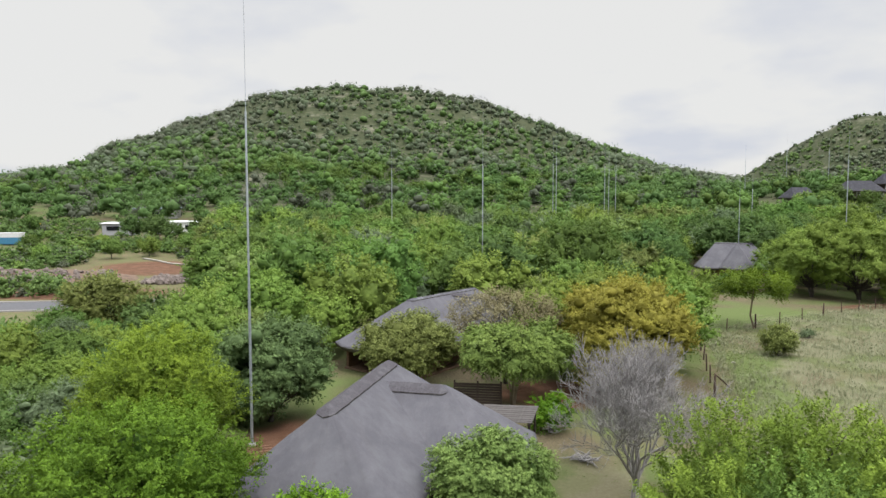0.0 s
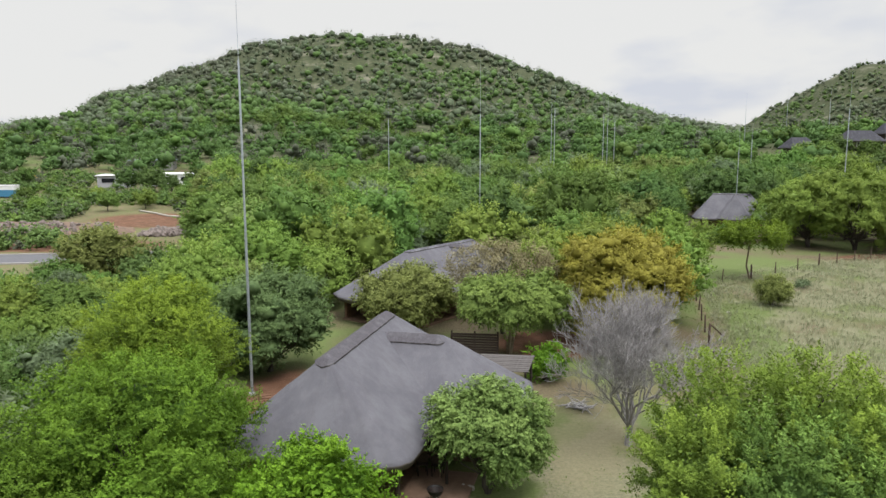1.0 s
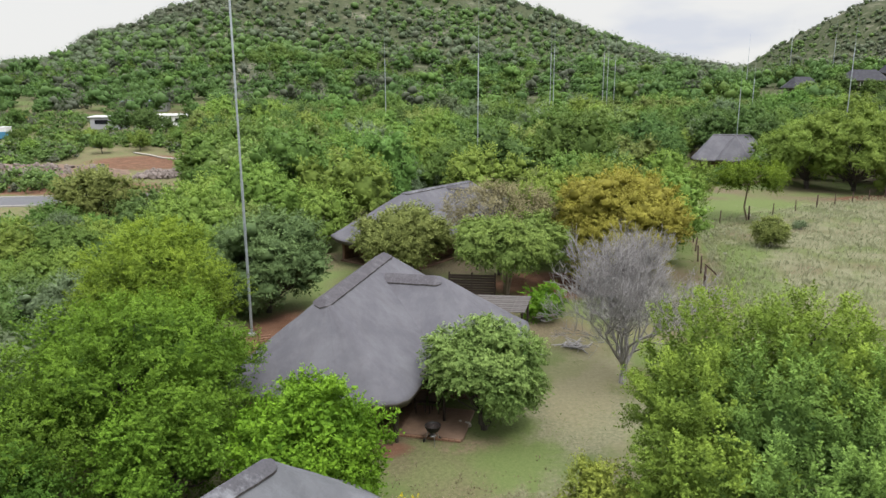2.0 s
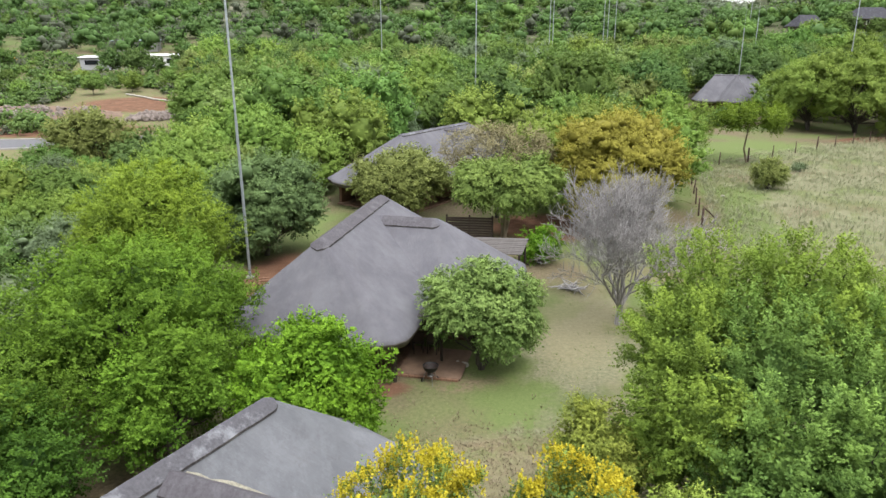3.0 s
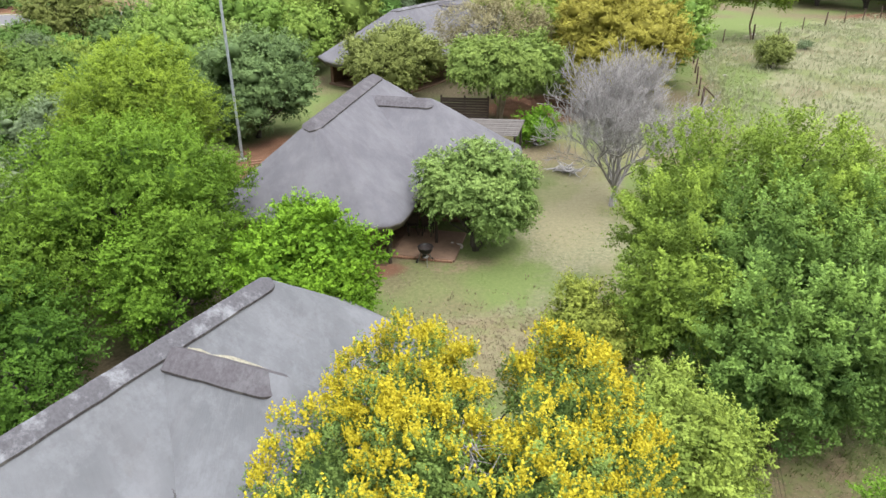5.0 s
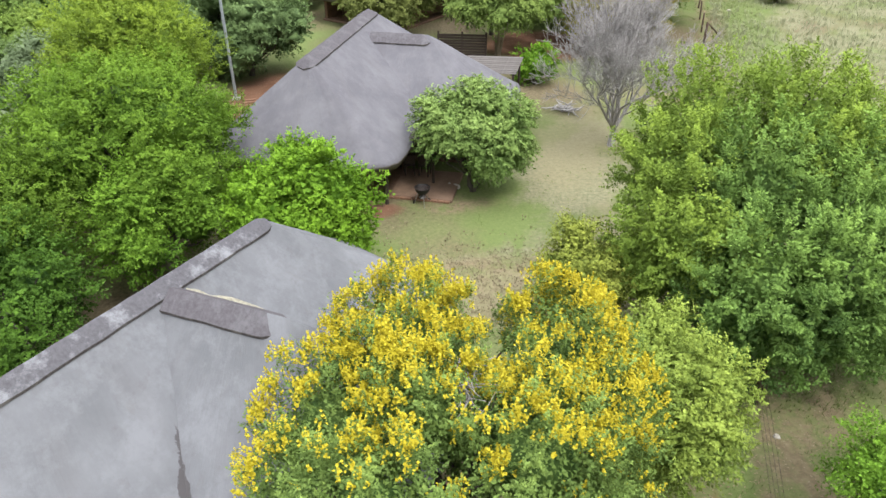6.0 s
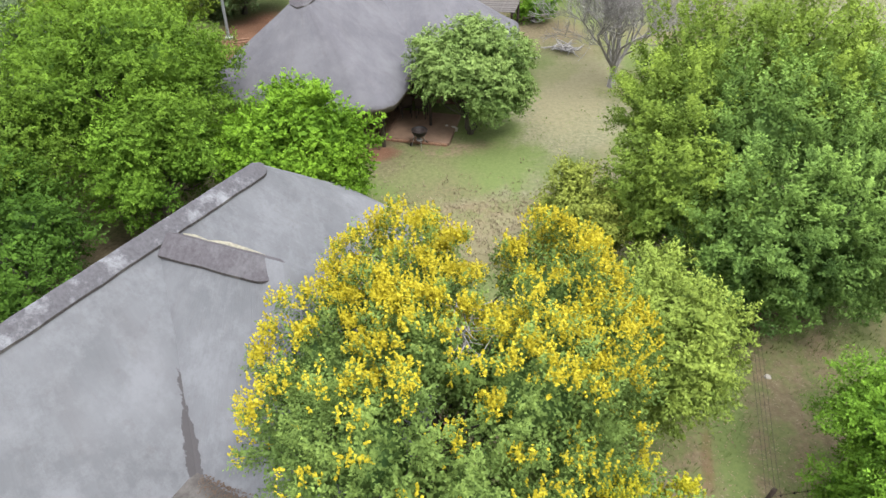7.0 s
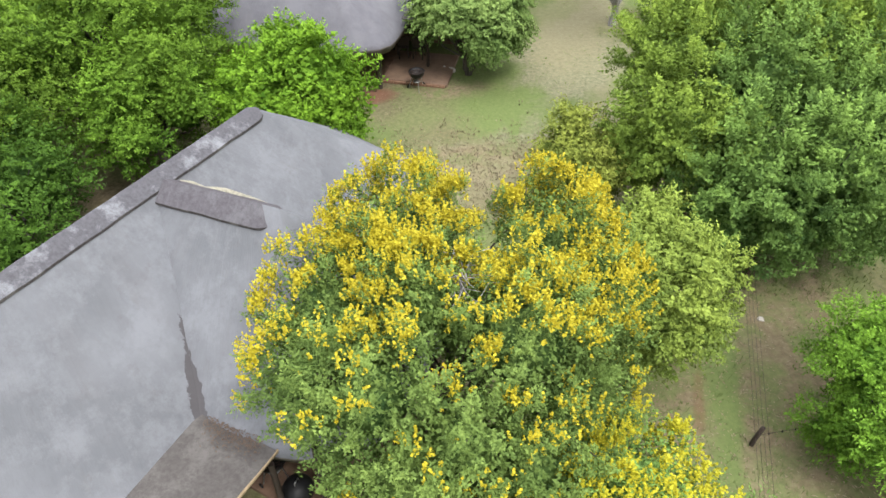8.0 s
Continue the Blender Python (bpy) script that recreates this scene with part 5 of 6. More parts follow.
def lathe(name, profile, mat, sides=20):
    ang = np.arange(sides) * 2 * np.pi / sides
    V = np.array([[(r * math.cos(a), r * math.sin(a), z) for a in ang] for r, z in profile]).reshape(-1, 3)
    m = len(profile)
    i = np.arange(m - 1)[:, None] * sides + np.arange(sides)[None]
    j = np.arange(m - 1)[:, None] * sides + (np.arange(sides)[None] + 1) % sides
    return from_arrays(name, V, np.stack([i, j, j + sides, i + sides], -1).reshape(-1, 4), [mat], True)


def kettle_grill(label, x, y, turn, lid=False, z=0.0):
    """kettle_grill > bowl, grate, three times leg (> wheel), ash_pan, lid."""
    ob = thing("kettle_grill", label, "barbecue", pose(x, y, z, 0, 0, turn), group="kettle barbecues")
    part("bowl", lathe("bowl", [(0.02, 0.42), (0.12, 0.44), (0.21, 0.52), (0.27, 0.62), (0.285, 0.70), (0.295, 0.71), (0.275, 0.70), (0.25, 0.62), (0.15, 0.5), (0.02, 0.48)], BLACK_METAL), ob)
    part("ash_pan", lathe("ash_pan", [(0.0, 0.30), (0.12, 0.30), (0.13, 0.32), (0.0, 0.33)], ALU, 14), ob)
    bars = [[(-w, s, 0.665, 0.006), (0, s, 0.665, 0.006), (w, s, 0.665, 0.006)] for s in np.linspace(-0.22, 0.22, 9) for w in [math.sqrt(0.26 ** 2 - s * s)]]
    part("grate", tube_mesh("grate", bars, WIRE, 4), ob)
    for i in range(3):
        a = i * 2.094 + 0.4
        c, s = math.cos(a), math.sin(a)
        leg = part("leg", tube_mesh("leg", [[(c * 0.17, s * 0.17, 0.50, 0.013), (c * 0.24, s * 0.24, 0.25, 0.013), (c * 0.31, s * 0.31, 0.0, 0.013)]], ALU, 6), ob, "bare aluminium leg")
        if i < 2:
            wh = part("wheel", lathe("wheel", [(0.0, -0.02), (0.07, -0.02), (0.08, 0.0), (0.07, 0.02), (0.0, 0.02)], BLACK_METAL, 12), leg)
            wh.matrix_basis = pose(c * 0.33, s * 0.33, 0.08, 90, 0, math.degrees(a) + 90)
    if lid:
        top = part("lid", lathe("lid", [(0.295, 0.715), (0.285, 0.78), (0.23, 0.88), (0.12, 0.94), (0.0, 0.955)], BLACK_METAL), ob, "domed black lid")
        part("lid_handle", tube_mesh("lid_handle", [[(-0.07, 0, 0.945, 0.012), (-0.06, 0, 1.0, 0.014), (0.06, 0, 1.0, 0.014), (0.07, 0, 0.945, 0.012)]], ALU, 6), top)
    return ob


kettle_grill("open black kettle barbecue on three legs", -0.18, 22.75, 20)
kettle_grill("black kettle barbecue with its lid on", -2.3, 6.84, 70, True)
kettle_grill("black kettle barbecue under the awning", -2.9, 7.5, 200)

# ---------------------------------------------------------------- round the houses


def slab_poly(name, pts, thick, mat):
    """A thin slab over a flat polygon given by its corners."""
    bm = bmesh.new()
    top = [bm.verts.new(p) for p in pts]
    f = bm.faces.new(top)
    r = bmesh.ops.extrude_face_region(bm, geom=[f])
    bmesh.ops.translate(bm, verts=[v for v in r["geom"] if isinstance(v, bmesh.types.BMVert)], vec=(0, 0, -thick))
    bmesh.ops.recalc_face_normals(bm, faces=bm.faces)
    return bm_mesh(name, bm, mat)


def awning(label, x, y, turn, pts, pole, posts):
    """awning > sheet, edge_pole, posts: a flat roof in the corner of a thatched house."""
    ob = thing("awning", label, "awning", pose(x, y, 0, 0, 0, turn))
    part("sheet", slab_poly("sheet", pts, 0.06, SHEET), ob)
    part("edge_pole", tube_mesh("edge_pole", [[(*p, 0.03) for p in pole]], WOOD_POLE, 7), ob, "pale stripped timber edge pole")
    for px, py, h in posts:
        part("post", tube_mesh("post", [[(px, py, 0, 0.06), (px, py, h * 0.5, 0.057), (px, py, h, 0.055)]], WOOD_DARK, 7), ob)
    return ob


awning("flat grey-brown awning with a timber pole edge", 0, 0, 0, [(-3.75, 7.55, 2.16), (-4.05, 7.25, 2.14), (-4.28, 6.95, 2.12), (-4.6, 6.35, 2.08), (-4.8, 5.75, 2.04), (-4.9, 5.0, 2.0), (-4.6, 4.2, 1.98), (-3.55, 5.05, 1.98), (-2.48, 6.8, 2.02)],
       [(-2.42, 6.9, 1.99), (-2.98, 5.95, 1.98), (-3.6, 4.95, 1.96)], [(-3.3, 5.35, 1.95), (-2.55, 6.6, 1.95)])
awning("small brown awning tucked under the thatch", -2.52, 31.83, -13.2, [(3.0, -4.6, 2.15), (2.9, -7.2, 2.1), (4.3, -7.0, 1.98), (5.2, -5.2, 1.98)], [(4.25, -7.05, 1.96), (4.75, -6.1, 1.96), (5.2, -5.1, 1.96)], [(4.4, -6.7, 1.94)])


def pergola(label, x, y, turn):
    """pergola > each roof_board, beams, posts: a low slatted roof."""
    ob = thing("slatted_shelter", label, "shelter", pose(x, y, 0, 0, 0, turn))
    me = box_mesh("roof_board", (2.7, 0.19, 0.03), WOOD_GREY, 0.006)
    for i in range(13):
        o = part("roof_board", me, ob)
        o.matrix_basis = pose(0, -1.25 + i * 0.208, 2.18 + 0.012 * (i % 3), 0.8 * math.sin(i * 2.1), -2, 0.4 * math.sin(i))
    for px in (-1.2, 1.2):
        part("beam", box_mesh("beam", (0.09, 2.7, 0.1), WOOD_DARK, 0.01, (px, 0, 2.1 + px * -0.0)), ob)
    for px in (-1.2, 1.2):
        for py in (-1.15, 1.15):
            part("post", tube_mesh("post", [[(px, py, 0, 0.055), (px, py, 1.0, 0.053), (px, py, 2.08, 0.05)]], WOOD_DARK, 7), ob)
    return ob


pergola("low shelter with grey weathered slatted roof", 3.05, 32.5, -14)


def screen(label, x, y, turn, width=3.4, height=1.75):
    """slat_screen > each slat, posts: a dark timber privacy screen."""
    ob = thing("slat_screen", label, "fence", pose(x, y, 0, 0, 0, turn))
    me = box_mesh("slat", (width, 0.035, 0.13), WOOD_DARK, 0.006)
    for i in range(11):
        part("slat", me, ob).matrix_basis = pose(0, 0.012 * (i % 2), 0.16 + i * 0.152, 0, 0.3 * math.sin(i * 3.0), 0)
    for px in (-width / 2, 0.0, width / 2):
        part("post", tube_mesh("post", [[(px, 0.08, -0.1, 0.06), (px, 0.08, 0.9, 0.058), (px, 0.08, height + 0.1, 0.055)]], WOOD_DARK, 7), ob)
    return ob


screen("dark timber slat screen behind the house", 2.0, 39.6, -8, 2.7)


def chair(label, x, y, turn):
    """chair > seat, backrest, four times leg."""
    ob = thing("garden_chair", label, "chair", pose(x, y, 0.12, 0, 0, turn), group="veranda chairs")
    part("seat", box_mesh("seat", (0.44, 0.44, 0.045), WOOD_DARK, 0.012, (0, 0, 0.45)), ob)
    part("backrest", box_mesh("backrest", (0.42, 0.04, 0.4), WOOD_DARK, 0.012, (0, 0.21, 0.72), (-8, 0, 0)), ob)
    for px in (-0.18, 0.18):
        for py in (-0.18, 0.18):
            part("leg", box_mesh("leg", (0.045, 0.045, 0.44), WOOD_DARK, 0.008, (px, py, 0.22)), ob)
    return ob


def table(label, x, y, turn):
    """table > tabletop, four times leg."""
    ob = thing("garden_table", label, "table", pose(x, y, 0.12, 0, 0, turn))
    part("tabletop", box_mesh("tabletop", (1.3, 0.8, 0.05), WOOD_DARK, 0.012, (0, 0, 0.73)), ob)
    for px in (-0.55, 0.55):
        for py in (-0.32, 0.32):
            part("leg", box_mesh("leg", (0.07, 0.07, 0.71), WOOD_DARK, 0.01, (px, py, 0.355)), ob)
    return ob


table("dark wooden table on the veranda floor", -0.45, 25.9, -13)
chair("dark wooden veranda chair at a table", -0.7, 25.1, 190)
chair("dark wooden veranda chair at a table", -0.1, 25.0, 165)


def steps(label, x, y, turn):
    """brick_steps > each step made of bricks laid side by side."""
    ob = thing("brick_steps", label, "steps", pose(x, y, 0, 0, 0, turn))
    me = box_mesh("brick", (0.22, 0.11, 0.07), ORANGE_BRICK, 0.008)
    for row in range(3):
        for i in range(3):
            for h in range(row + 1):
                part("brick", me, ob).matrix_basis = pose(i * 0.228 + 0.03 * math.sin(i + row), row * 0.16, 0.035 + h * 0.075, 0, 0, 2 * math.sin(i * 5.0 + row))
    return ob


steps("small orange brick steps in bare red earth", -8.9, 33.2, 20)


def log_pile(label, x, y, seed, n=26):
    """brush_pile > each log: cut branches thrown on a heap."""
    r = np.random.default_rng(seed)
    ob = thing("brush_pile", label, "woodpile", pose(x, y, 0))
    for i in range(n):
        a, l = r.uniform(0, 6.28), r.uniform(0.3, 0.7)
        p = r.normal(0, 0.28, 2)
        z = r.uniform(0.03, 0.28)
        c, s = math.cos(a) * l, math.sin(a) * l
        part("branch", tube_mesh("branch", [[(p[0] - c, p[1] - s, z, 0.02), (p[0], p[1], z + r.uniform(0, 0.08), 0.03), (p[0] + c, p[1] + s, z + r.uniform(-0.03, 0.12), 0.015)]], BARK_GREY, 5), ob)
    return ob


log_pile("heap of grey cut branches on the lawn", 6.6, 32.0, 6)
log_pile("dark woodpile beside the slatted shelter", 4.2, 31.3, 9, 34)


def rock_mesh(name, seed, size, mat):
    r = np.random.default_rng(seed)
    bm = bmesh.new()
    bmesh.ops.create_icosphere(bm, subdivisions=2, radius=size)
    sc = r.uniform(0.6, 1.2, 3)
    for v in bm.verts:
        n = noise.noise(v.co * (1.6 / size) + Vector((seed * 3.1, 0, 0)))
        v.co = Vector((v.co.x * sc[0], v.co.y * sc[1], v.co.z * sc[2] * 0.7)) * (1 + 0.45 * n)
    return bm_mesh(name, bm, mat)


for i, (x, y, s) in enumerate(((7.95, 11.3, 0.09), (1.1, 24.1, 0.16), (0.85, 24.25, 0.12), (31.1, 68.5, 0.3), (9.4, 7.6, 0.12), (22.0, 52.0, 0.14))):
    thing("stone", "pale rough stone lying on the ground", "stone", pose(x, y, s * 0.3, 0, 0, i * 50), data=rock_mesh("stone", i, s, PALE_STONE))

# ---------------------------------------------------------------- road, rubble and yard beyond the bush


def road():
    a, b = np.array((-120.0, 67.5)), np.array((-26.0, 81.5))
    d = (b - a) / np.linalg.norm(b - a)
    nrm = np.array((-d[1], d[0]))
    for name, off, w, z, mat, label, cat in (("road", 0.0, 7.0, 0.05, ASPHALT, "grey asphalt road through the bush", "road"), ("kerb", 3.6, 0.3, 0.17, KERB, "pale concrete kerb along the road", "kerb"),
                                             ("kerb", -3.6, 0.3, 0.17, KERB, "pale concrete kerb along the road", "kerb")):
        n = 40
        V = []
        for s in np.linspace(0, 1, n):
            c = a + (b - a) * s + nrm * off + nrm * 1.5 * math.sin(s * 2.6)
            for e, zz in ((-w / 2, -0.2), (-w / 2, z - 0.02), (-w / 2 + 0.03, z), (w / 2 - 0.03, z), (w / 2, z - 0.02), (w / 2, -0.2)):
                p = c + nrm * e
                V.append((p[0], p[1], ground_z(p[0], p[1]) + zz))
        i = np.arange(n - 1)[:, None] * 6 + np.arange(5)[None]
        me = from_arrays(name, V, np.stack([i, i + 6, i + 7, i + 1], -1).reshape(-1, 4), [mat])
        thing(name, label, cat, kind="structure", data=me)


road()


def rubble():
    """A bank of loose rocks: too many to count, one mesh."""
    r = np.random.default_rng(12)
    bm = bmesh.new()
    for i in range(520):
        x, t = r.uniform(-92, -49), r.random()
        y = 96.5 + 9 * t - 0.1 * (x + 60)
        if r.random() < 0.25:
            x, y = r.uniform(-44, -38), r.uniform(100, 108)
        s = r.uniform(0.18, 0.6)
        m = pose(x, y, 0.1 + 1.9 * min(t, 0.8) * (1 if x < -46 else 0.3), *r.uniform(0, 360, 3)) @ Matrix.Diagonal((s * r.uniform(0.7, 1.4), s, s * r.uniform(0.5, 0.9), 1))
        bmesh.ops.create_icosphere(bm, subdivisions=1, radius=1, matrix=m)
    for v in bm.verts:
        v.co += Vector((noise.noise(v.co * 2.3), noise.noise(v.co * 2.3 + Vector((9, 0, 0))), noise.noise(v.co * 2.3 + Vector((0, 9, 0))))) * 0.16
    thing("rubble_bank", "bank of loose pinkish-grey rocks above the road", "rubble", kind="stuff", data=bm_mesh("rubble_bank", bm, ROCK))
    V = []
    n = 40
    for x in np.linspace(-95, -47, n):
        for y, z in ((94.0, -0.2), (97.0, 0.25), (103, 1.4), (107, 1.6), (116, -0.2)):
            fade = min(1, (x + 95) / 6, (-47 - x) / 6) if z > 0 else 1
            V.append((x, y - 0.1 * (x + 60), z * max(0.02, fade) + 0.12 * math.sin(x * 1.3 + y)))
    i = np.arange(n - 1)[:, None] * 5 + np.arange(4)[None]
    soil = plain("bank_soil", (0.22, 0.15, 0.11), 0.95, 0, 0.3, 1.5)
    thing("earth_bank", "low bank of red-brown earth", "bank", kind="structure", data=from_arrays("earth_bank", V, np.stack([i, i + 5, i + 6, i + 1], -1).reshape(-1, 4), [soil], True))


rubble()


def pipe(label, pts, radius):
    ob = thing("water_pipe", label, "pipe", pose(0, 0, 0))
    part("pipe_run", tube_mesh("pipe_run", [[(x, y, ground_z(x, y) + radius, radius) for x, y in pts]], PALE_STONE, 7), ob)


pipe("pale pipe lying across bare red earth", [(-58, 134), (-54, 131), (-50, 127), (-46, 125)], 0.16)
pipe("long pale pipe beside the yard", [(-112, 146), (-95, 145.5), (-80, 145), (-68, 144)], 0.16)


def low_building(label, x, y, turn, w, d, h, roof_mat, wall_mat, openings):
    """building > wall, roof, each window (> frame): a low flat-roofed shed."""
    ob = thing("low_building", label, "building", pose(x, y, ground_z(x, y) - 0.1, 0, 0, turn))
    t = 0.2
    for size, at in (((w, t, h), (0, -d / 2 + t / 2, h / 2)), ((w, t, h), (0, d / 2 - t / 2, h / 2)), ((t, d - 2 * t, h), (-w / 2 + t / 2, 0, h / 2)), ((t, d - 2 * t, h), (w / 2 - t / 2, 0, h / 2))):
        part("wall", box_mesh("wall", size, wall_mat, 0.02, at), ob)
    part("roof", box_mesh("roof", (w + 0.7, d + 0.7, 0.16), roof_mat, 0.03, (0, 0, h + 0.08), (2, 0, 0)), ob)
    for ox, ow, oh, oz in openings:
        win = part("window", box_mesh("window", (ow, 0.06, oh), GLASS_DARK, 0.01, (ox, -d / 2 - 0.03, oz)), ob, "dark window opening")
        part("frame", box_mesh("frame", (ow + 0.16, 0.05, 0.08), wall_mat, 0.01, (ox, -d / 2 - 0.06, oz - oh / 2 - 0.04)), win)
    return ob


low_building("white flat-roofed building with a dark opening", -79.5, 172, 6, 7.5, 5, 2.9, WHITE_PAINT, plain("wall_greywhite", (0.52, 0.53, 0.58), 0.8, 0, 0.1), [(-1.2, 3.0, 1.0, 1.7)])
low_building("long white building behind dark trees", -67.5, 176, 4, 12, 5, 2.9, WHITE_PAINT, WHITE_PAINT, [(-3.5, 1.2, 1.1, 1.6), (0.0, 1.2, 1.1, 1.6), (3.5, 1.2, 1.1, 1.6)])
low_building("long blue-grey shed roof among trees", -84.0, 205, 10, 12, 6, 3.0, plain("roof_bluegrey", (0.22, 0.29, 0.33), 0.5, 0.2, 0.15), plain("wall_dull", (0.3, 0.3, 0.29), 0.8), [(0, 2, 1.2, 1.4)])


def container(label, x, y, turn):
    """shipping_container > body, roof, ribs, skirt."""
    ob = thing("site_cabin", label, "container", pose(x, y, ground_z(x, y), 0, 0, turn))
    part("body", box_mesh("body", (6.0, 2.4, 1.5), BLUE_PAINT, 0.03, (0, 0, 0.9)), ob)
    part("upper_panel", box_mesh("upper_panel", (6.02, 2.42, 0.9), WHITE_PAINT, 0.03, (0, 0, 2.1)), ob, "white upper band")
    part("roof", box_mesh("roof", (6.2, 2.6, 0.12), WHITE_PAINT, 0.03, (0, 0, 2.61)), ob)
    me = box_mesh("rib", (0.07, 0.05, 1.4), BLUE_PAINT, 0.01)
    for i in range(12):
        part("rib", me, ob).location = (-2.75 + i * 0.5, -1.22, 0.9)
    return ob


container("blue and white site cabin in the yard", -96.5, 154, 4)


def digger(label, x, y):
    """digger > body, cab, arm, two times track: small, far off."""
    ob = thing("yellow_digger", label, "machine", pose(x, y, ground_z(x, y) - 0.5))
    part("body", box_mesh("body", (2.6, 2.0, 0.9), YELLOW_PAINT, 0.12, (0, 0, 1.2)), ob)
    part("cab", box_mesh("cab", (1.1, 1.2, 1.2), GLASS_DARK, 0.1, (0.6, 0.2, 2.2)), ob)
    part("arm", tube_mesh("arm", [[(1.2, 0, 1.4, 0.18), (3.0, 0, 3.2, 0.16), (4.4, 0, 1.6, 0.12)]], YELLOW_PAINT, 6), ob)
    for s in (-0.8, 0.8):
        part("track", box_mesh("track", (2.9, 0.45, 0.7), BLACK_METAL, 0.2, (0, s, 0.4)), ob)


digger("small yellow digger among the bushes", -107, 178)


def lodge(label, x, y, turn, w, d):
    """lodge > wall, each window, each column, roof: a dark-roofed house on the rise."""
    ob = thing("dark_roofed_lodge", label, "house", pose(x, y, ground_z(x, y), 0, 0, turn), group="dark-roofed lodges")
    h = 2.4
    part("wall", box_mesh("wall", (w - 2, d - 2, h), plain("lodge_wall", (0.12, 0.09, 0.08), 0.9), 0.02, (0, 0, h / 2)), ob)
    part("roof", thatch_shell("roof", (-w * 0.28, w * 0.28), d * 0.5, (w * 0.24, w * 0.24), 2.9, h + 2.6, [SLATE_ROOF, THATCH_CUT], 4), ob).matrix_basis = pose(0, 0, 0, 0, 0, 90)
    n = max(3, int(w / 2.2))
    for i in range(n):
        px = -w / 2 + 1.6 + i * (w - 3.2) / (n - 1)
        win = part("window", box_mesh("window", (0.9, 0.08, 1.3), WHITE_PAINT, 0.02, (px, -d / 2 + 0.96, 1.3)), ob, "white-framed window")
        part("pane", box_mesh("pane", (0.62, 0.04, 1.0), GLASS_DARK, 0.005, (px, -d / 2 + 0.9, 1.3)), win)
    return ob


lodge("lodge with dark thatch and white-framed windows", 113.2, 190, 4, 12, 8)
lodge("lodge with dark thatch and white-framed windows", 98.0, 192, 14, 9, 7)
lodge("lodge with dark thatch and white-framed windows", 126.0, 196, 0, 9, 7)

# ---------------------------------------------------------------- grass


def grass(name, label, seed, n, spot, blades, height, mat, width=0.04):
    """Tufts of bent blades."""
    r = np.random.default_rng(seed)
    x, y = spot(r, n)
    n = len(x)
    z = ground_z(x, y)
    hgt = height * r.uniform(0.5, 1.3, n)
    a = r.uniform(0, 6.28, (n, blades))
    lean = r.uniform(0.1, 0.75, (n, blades))
    root = np.stack([x, y, z], -1)[:, None] + np.stack([np.cos(a), np.sin(a), np.zeros_like(a)], -1) * (0.05 + 0.1 * r.random((n, blades, 1))) - np.array([0, 0, 0.02])
    way = np.stack([np.cos(a) * lean, np.sin(a) * lean, np.ones_like(a)], -1)
    mid = root + way * (hgt[:, None, None] * 0.55) * np.array([0.6, 0.6, 1])
    tip = root + way * hgt[:, None, None] * np.array([1.15, 1.15, 0.92])
    side = np.stack([-np.sin(a), np.cos(a), np.zeros_like(a)], -1) * width
    V = np.stack([root - side * 0.5, root + side * 0.5, mid + side * 0.4, mid - side * 0.4, tip], 2).reshape(-1, 3)
    k = np.arange(n * blades) * 5
    quads = np.stack([k, k + 1, k + 2, k + 3], -1)
    tris = np.stack([k + 3, k + 2, k + 4], -1)
    me = from_arrays(name, V, quads, [mat], False, tris)
    # every blade goes from a darker root to a lighter tip
    lightness = np.tile(np.array([0.3, 0.3, 0.7, 0.7, 1.0], np.float32), n * blades)
    me.attributes.new("lightness", "FLOAT", "POINT").data.foreach_set("value", lightness)
    return thing(name, label, "grass", kind="stuff", data=me)


def in_field(r, n):
    y = r.uniform(25, 80, n)
    x = fence_x(y) + 0.9 + 34 * r.random(n) ** 1.2
    keep = (thicket(x * 5, y * 5) + r.normal(0, 0.4, n) > -0.2) & (y < 66 + 0.6 * (x - 26))
    return x[keep], y[keep]


def by_fence(r, n):
    y = 12 + 52 * r.random(n)
    x = fence_x(y) + r.normal(2.2, 1.6, n)
    return x, y


def on_lawn(r, n):
    y = r.uniform(7, 36, n)
    x = r.uniform(-1.5, 12, n)
    keep = (x < fence_x(y) - 0.4) & (np.sin(x * 1.1 + y * 0.4) + np.sin(y * 0.9 - x * 0.3) + r.normal(0, 0.7, n) > -0.1) & ~((x < 3.6) & (y > 23.9))
    return x[keep], y[keep]


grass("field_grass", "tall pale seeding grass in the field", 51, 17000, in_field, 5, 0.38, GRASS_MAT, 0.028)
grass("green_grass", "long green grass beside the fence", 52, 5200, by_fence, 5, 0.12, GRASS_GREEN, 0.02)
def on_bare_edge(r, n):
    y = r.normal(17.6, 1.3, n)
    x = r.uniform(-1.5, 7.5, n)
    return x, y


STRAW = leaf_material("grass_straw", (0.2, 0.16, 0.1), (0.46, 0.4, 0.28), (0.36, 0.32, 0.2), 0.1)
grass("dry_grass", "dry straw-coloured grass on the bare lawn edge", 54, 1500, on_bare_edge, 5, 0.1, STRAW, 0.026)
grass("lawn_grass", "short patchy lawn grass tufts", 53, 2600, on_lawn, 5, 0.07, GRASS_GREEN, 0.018)


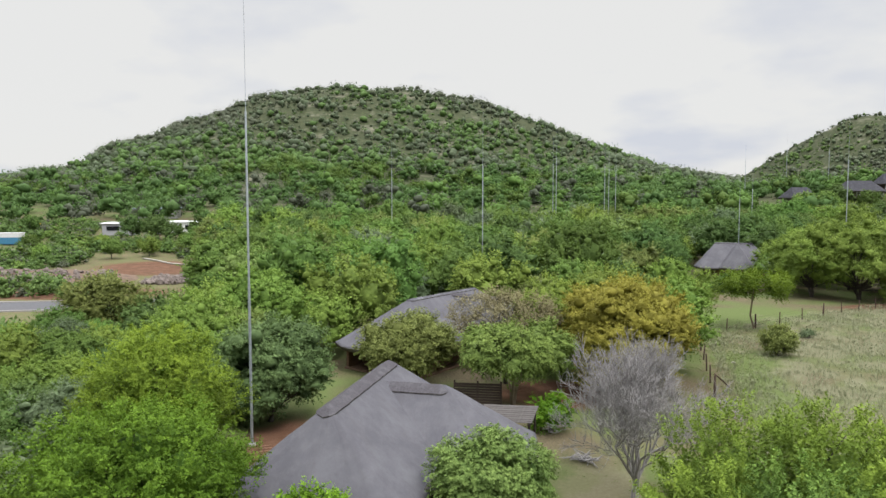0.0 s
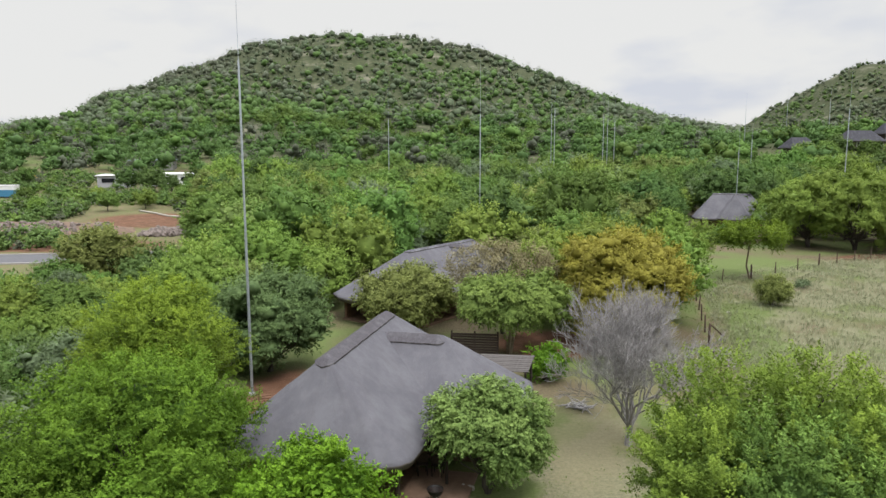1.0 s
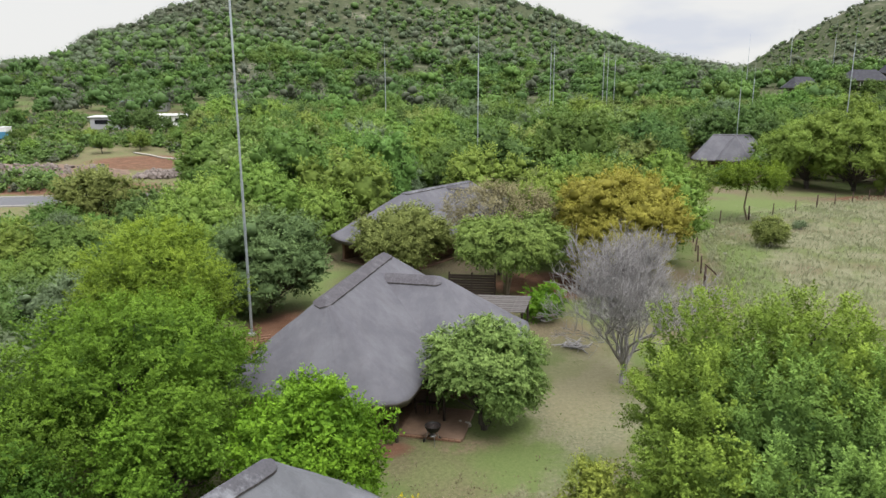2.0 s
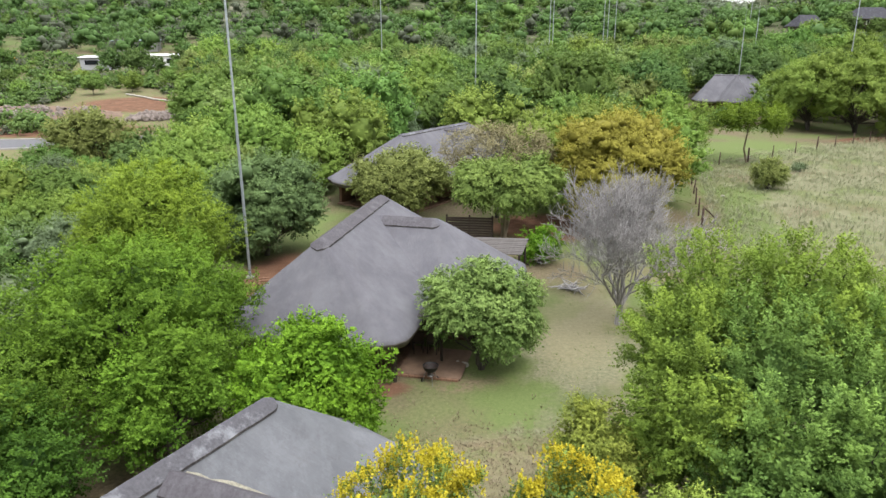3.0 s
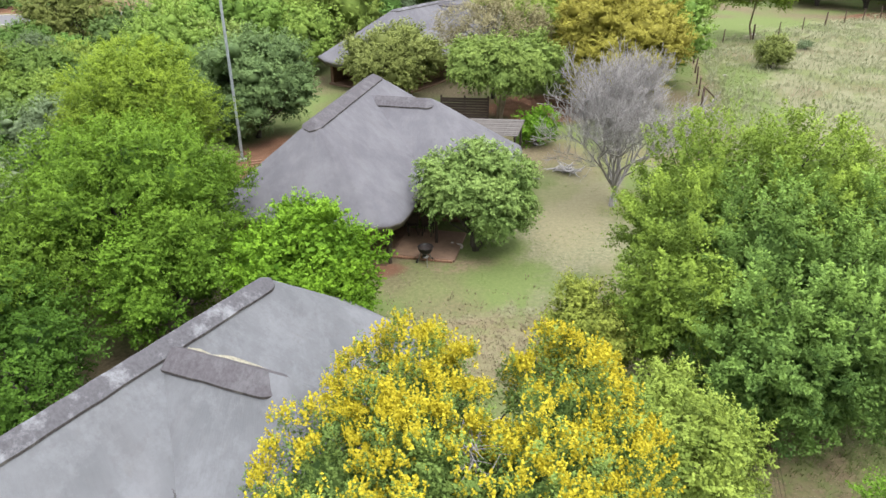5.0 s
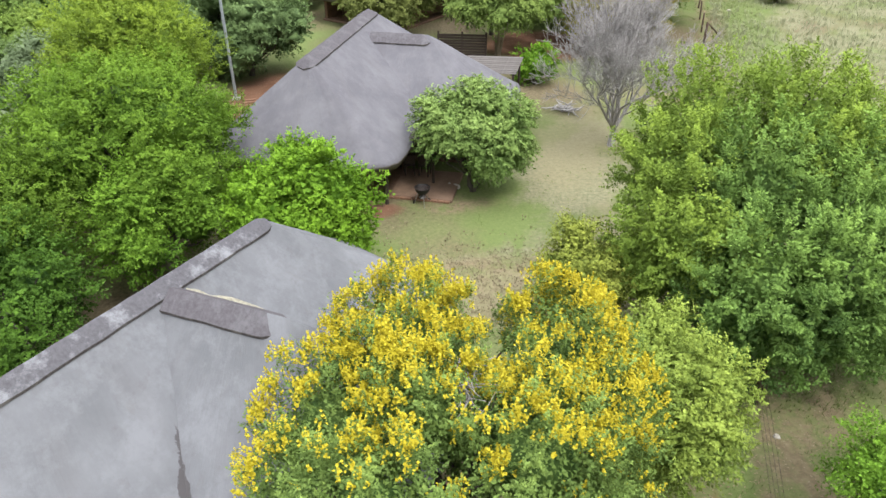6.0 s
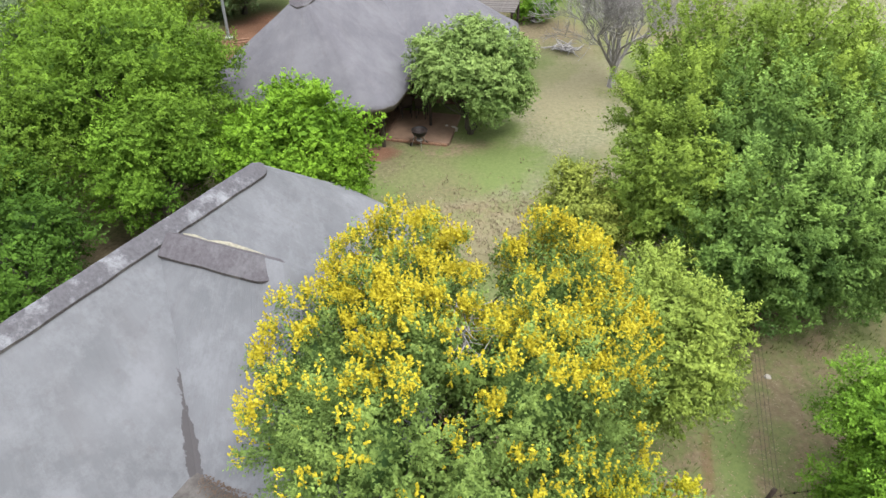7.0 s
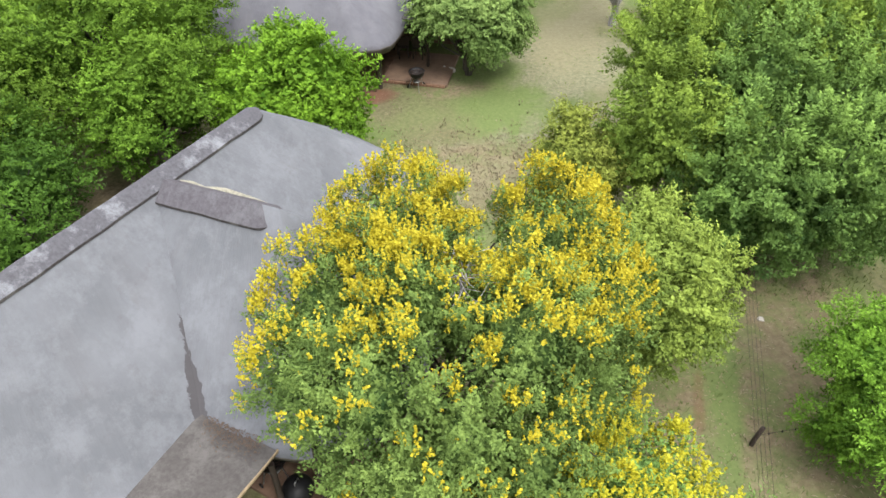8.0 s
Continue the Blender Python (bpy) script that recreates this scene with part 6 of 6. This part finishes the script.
def small_bushes():
    r = np.random.default_rng(61)
    base = make_tree("grass_bush", "small grey-green bush in the field", 62, 0.7, 0.5, 0.95, LEAF["grey"], 14, 9, 9, 0.24, 0.22, 0.1, 0.5, low=-0.9, group="field bushes")
    first = True
    for i in range(16):
        y = r.uniform(20, 62)
        x = fence_x(y) + r.uniform(4, 26)
        s = r.uniform(0.5, 1.1)
        m = pose(x, y, ground_z(x, y) - 0.03, 0, 0, r.uniform(0, 360))
        if first:
            base.matrix_basis = m
            first = False
        else:
            o = copy_thing(base, m)
            o.scale = (s, s, s * 0.8)


small_bushes()


def near_strip(r, n):
    y = r.uniform(5.5, 14.5, n)
    x = fence_x(y) + r.uniform(-2.6, 2.6, n)
    keep = np.sin(x * 2.1 + 1.5 * np.sin(y * 1.3)) + r.normal(0, 0.8, n) + 0.9 * (x < fence_x(y)) > 0.2
    return x[keep], y[keep]


grass("verge_grass", "thin short grass on trodden earth by the fence", 54, 2000, near_strip, 5, 0.09, GRASS_GREEN, 0.012)


def litter():
    """Dead leaves and short twigs on the trodden earth: nobody could count them."""
    r = np.random.default_rng(71)
    n = 5200
    half = r.random(n) < 0.55
    y = np.where(half, r.uniform(5.5, 15, n), r.uniform(15.3, 19.5, n))
    x = np.where(half, fence_x(y) + r.uniform(-2.8, 2.8, n), r.uniform(-2.5, 6.5, n))
    p = np.stack([x, y, ground_z(x, y) + 0.012], -1)
    a = r.uniform(0, 6.28, n)
    out = np.stack([np.cos(a), np.sin(a), r.uniform(-0.1, 0.2, n)], -1)
    v, q = leaves(r, p, out, 0.07, 0.4, 0.0, 0.1, 1.0, petals=True, face=np.tile(np.array([0, 0, 1.0]), (n, 1)))
    v[:, 2] = np.maximum(v[:, 2], 0.006)
    me = from_arrays("leaf_litter", v, q, [LITTER])
    thing("leaf_litter", "dry pale leaves and bits of twig on bare ground", "leaf litter", kind="stuff", data=me)


def roof_litter():
    """Dead leaves washed down the roof valley on to the awning."""
    r = np.random.default_rng(72)
    n = 420
    t = r.random(n)
    x = -3.72 + 1.0 * t + r.normal(0, 0.05, n)
    y = 7.42 - 0.5 * t - np.abs(r.normal(0, 0.2, n))
    p = np.stack([x, y, np.full(n, 2.185)], -1)
    a = r.uniform(0, 6.28, n)
    out = np.stack([np.cos(a), np.sin(a), r.uniform(0.0, 0.25, n)], -1)
    v, q = leaves(r, p, out, 0.05, 0.45, 0.0, 0.1, 1.0, petals=True, face=np.tile(np.array([0, 0, 1.0]), (n, 1)))
    thing("roof_litter", "brown dead leaves gathered in the roof valley above the awning", "leaf litter", kind="stuff", data=from_arrays("roof_litter", v, q, [DEAD_LEAVES]))


DEAD_LEAVES = leaf_material("leaf_dead_brown", (0.12, 0.09, 0.07), (0.24, 0.19, 0.145), (0.15, 0.12, 0.08), 0.1)
LITTER = leaf_material("leaf_dry_litter", (0.28, 0.22, 0.15), (0.5, 0.42, 0.3), (0.3, 0.25, 0.15), 0.1)
litter()
roof_litter()


def paving():
    """A low slab before the veranda, with a brick border."""
    ob = thing("veranda_slab", "tan-brown paved slab before the veranda", "paving", pose(-0.35, 24.35, 0.0, 0, 0, -13), kind="structure")
    part("slab", box_mesh("slab", (3.1, 2.4, 0.12), SLAB, 0.02, (0, 0, 0.05)), ob)
    me = box_mesh("brick", (0.22, 0.11, 0.08), ORANGE_BRICK, 0.008)
    for i in range(13):
        part("brick", me, ob).matrix_basis = pose(-1.45 + i * 0.235, -1.26, 0.06, 0, 0, 2.5 * math.sin(i * 4.0))


SLAB = plain("slab_tan", (0.25, 0.165, 0.115), 0.85, 0, 0.2, 4.0)
paving()
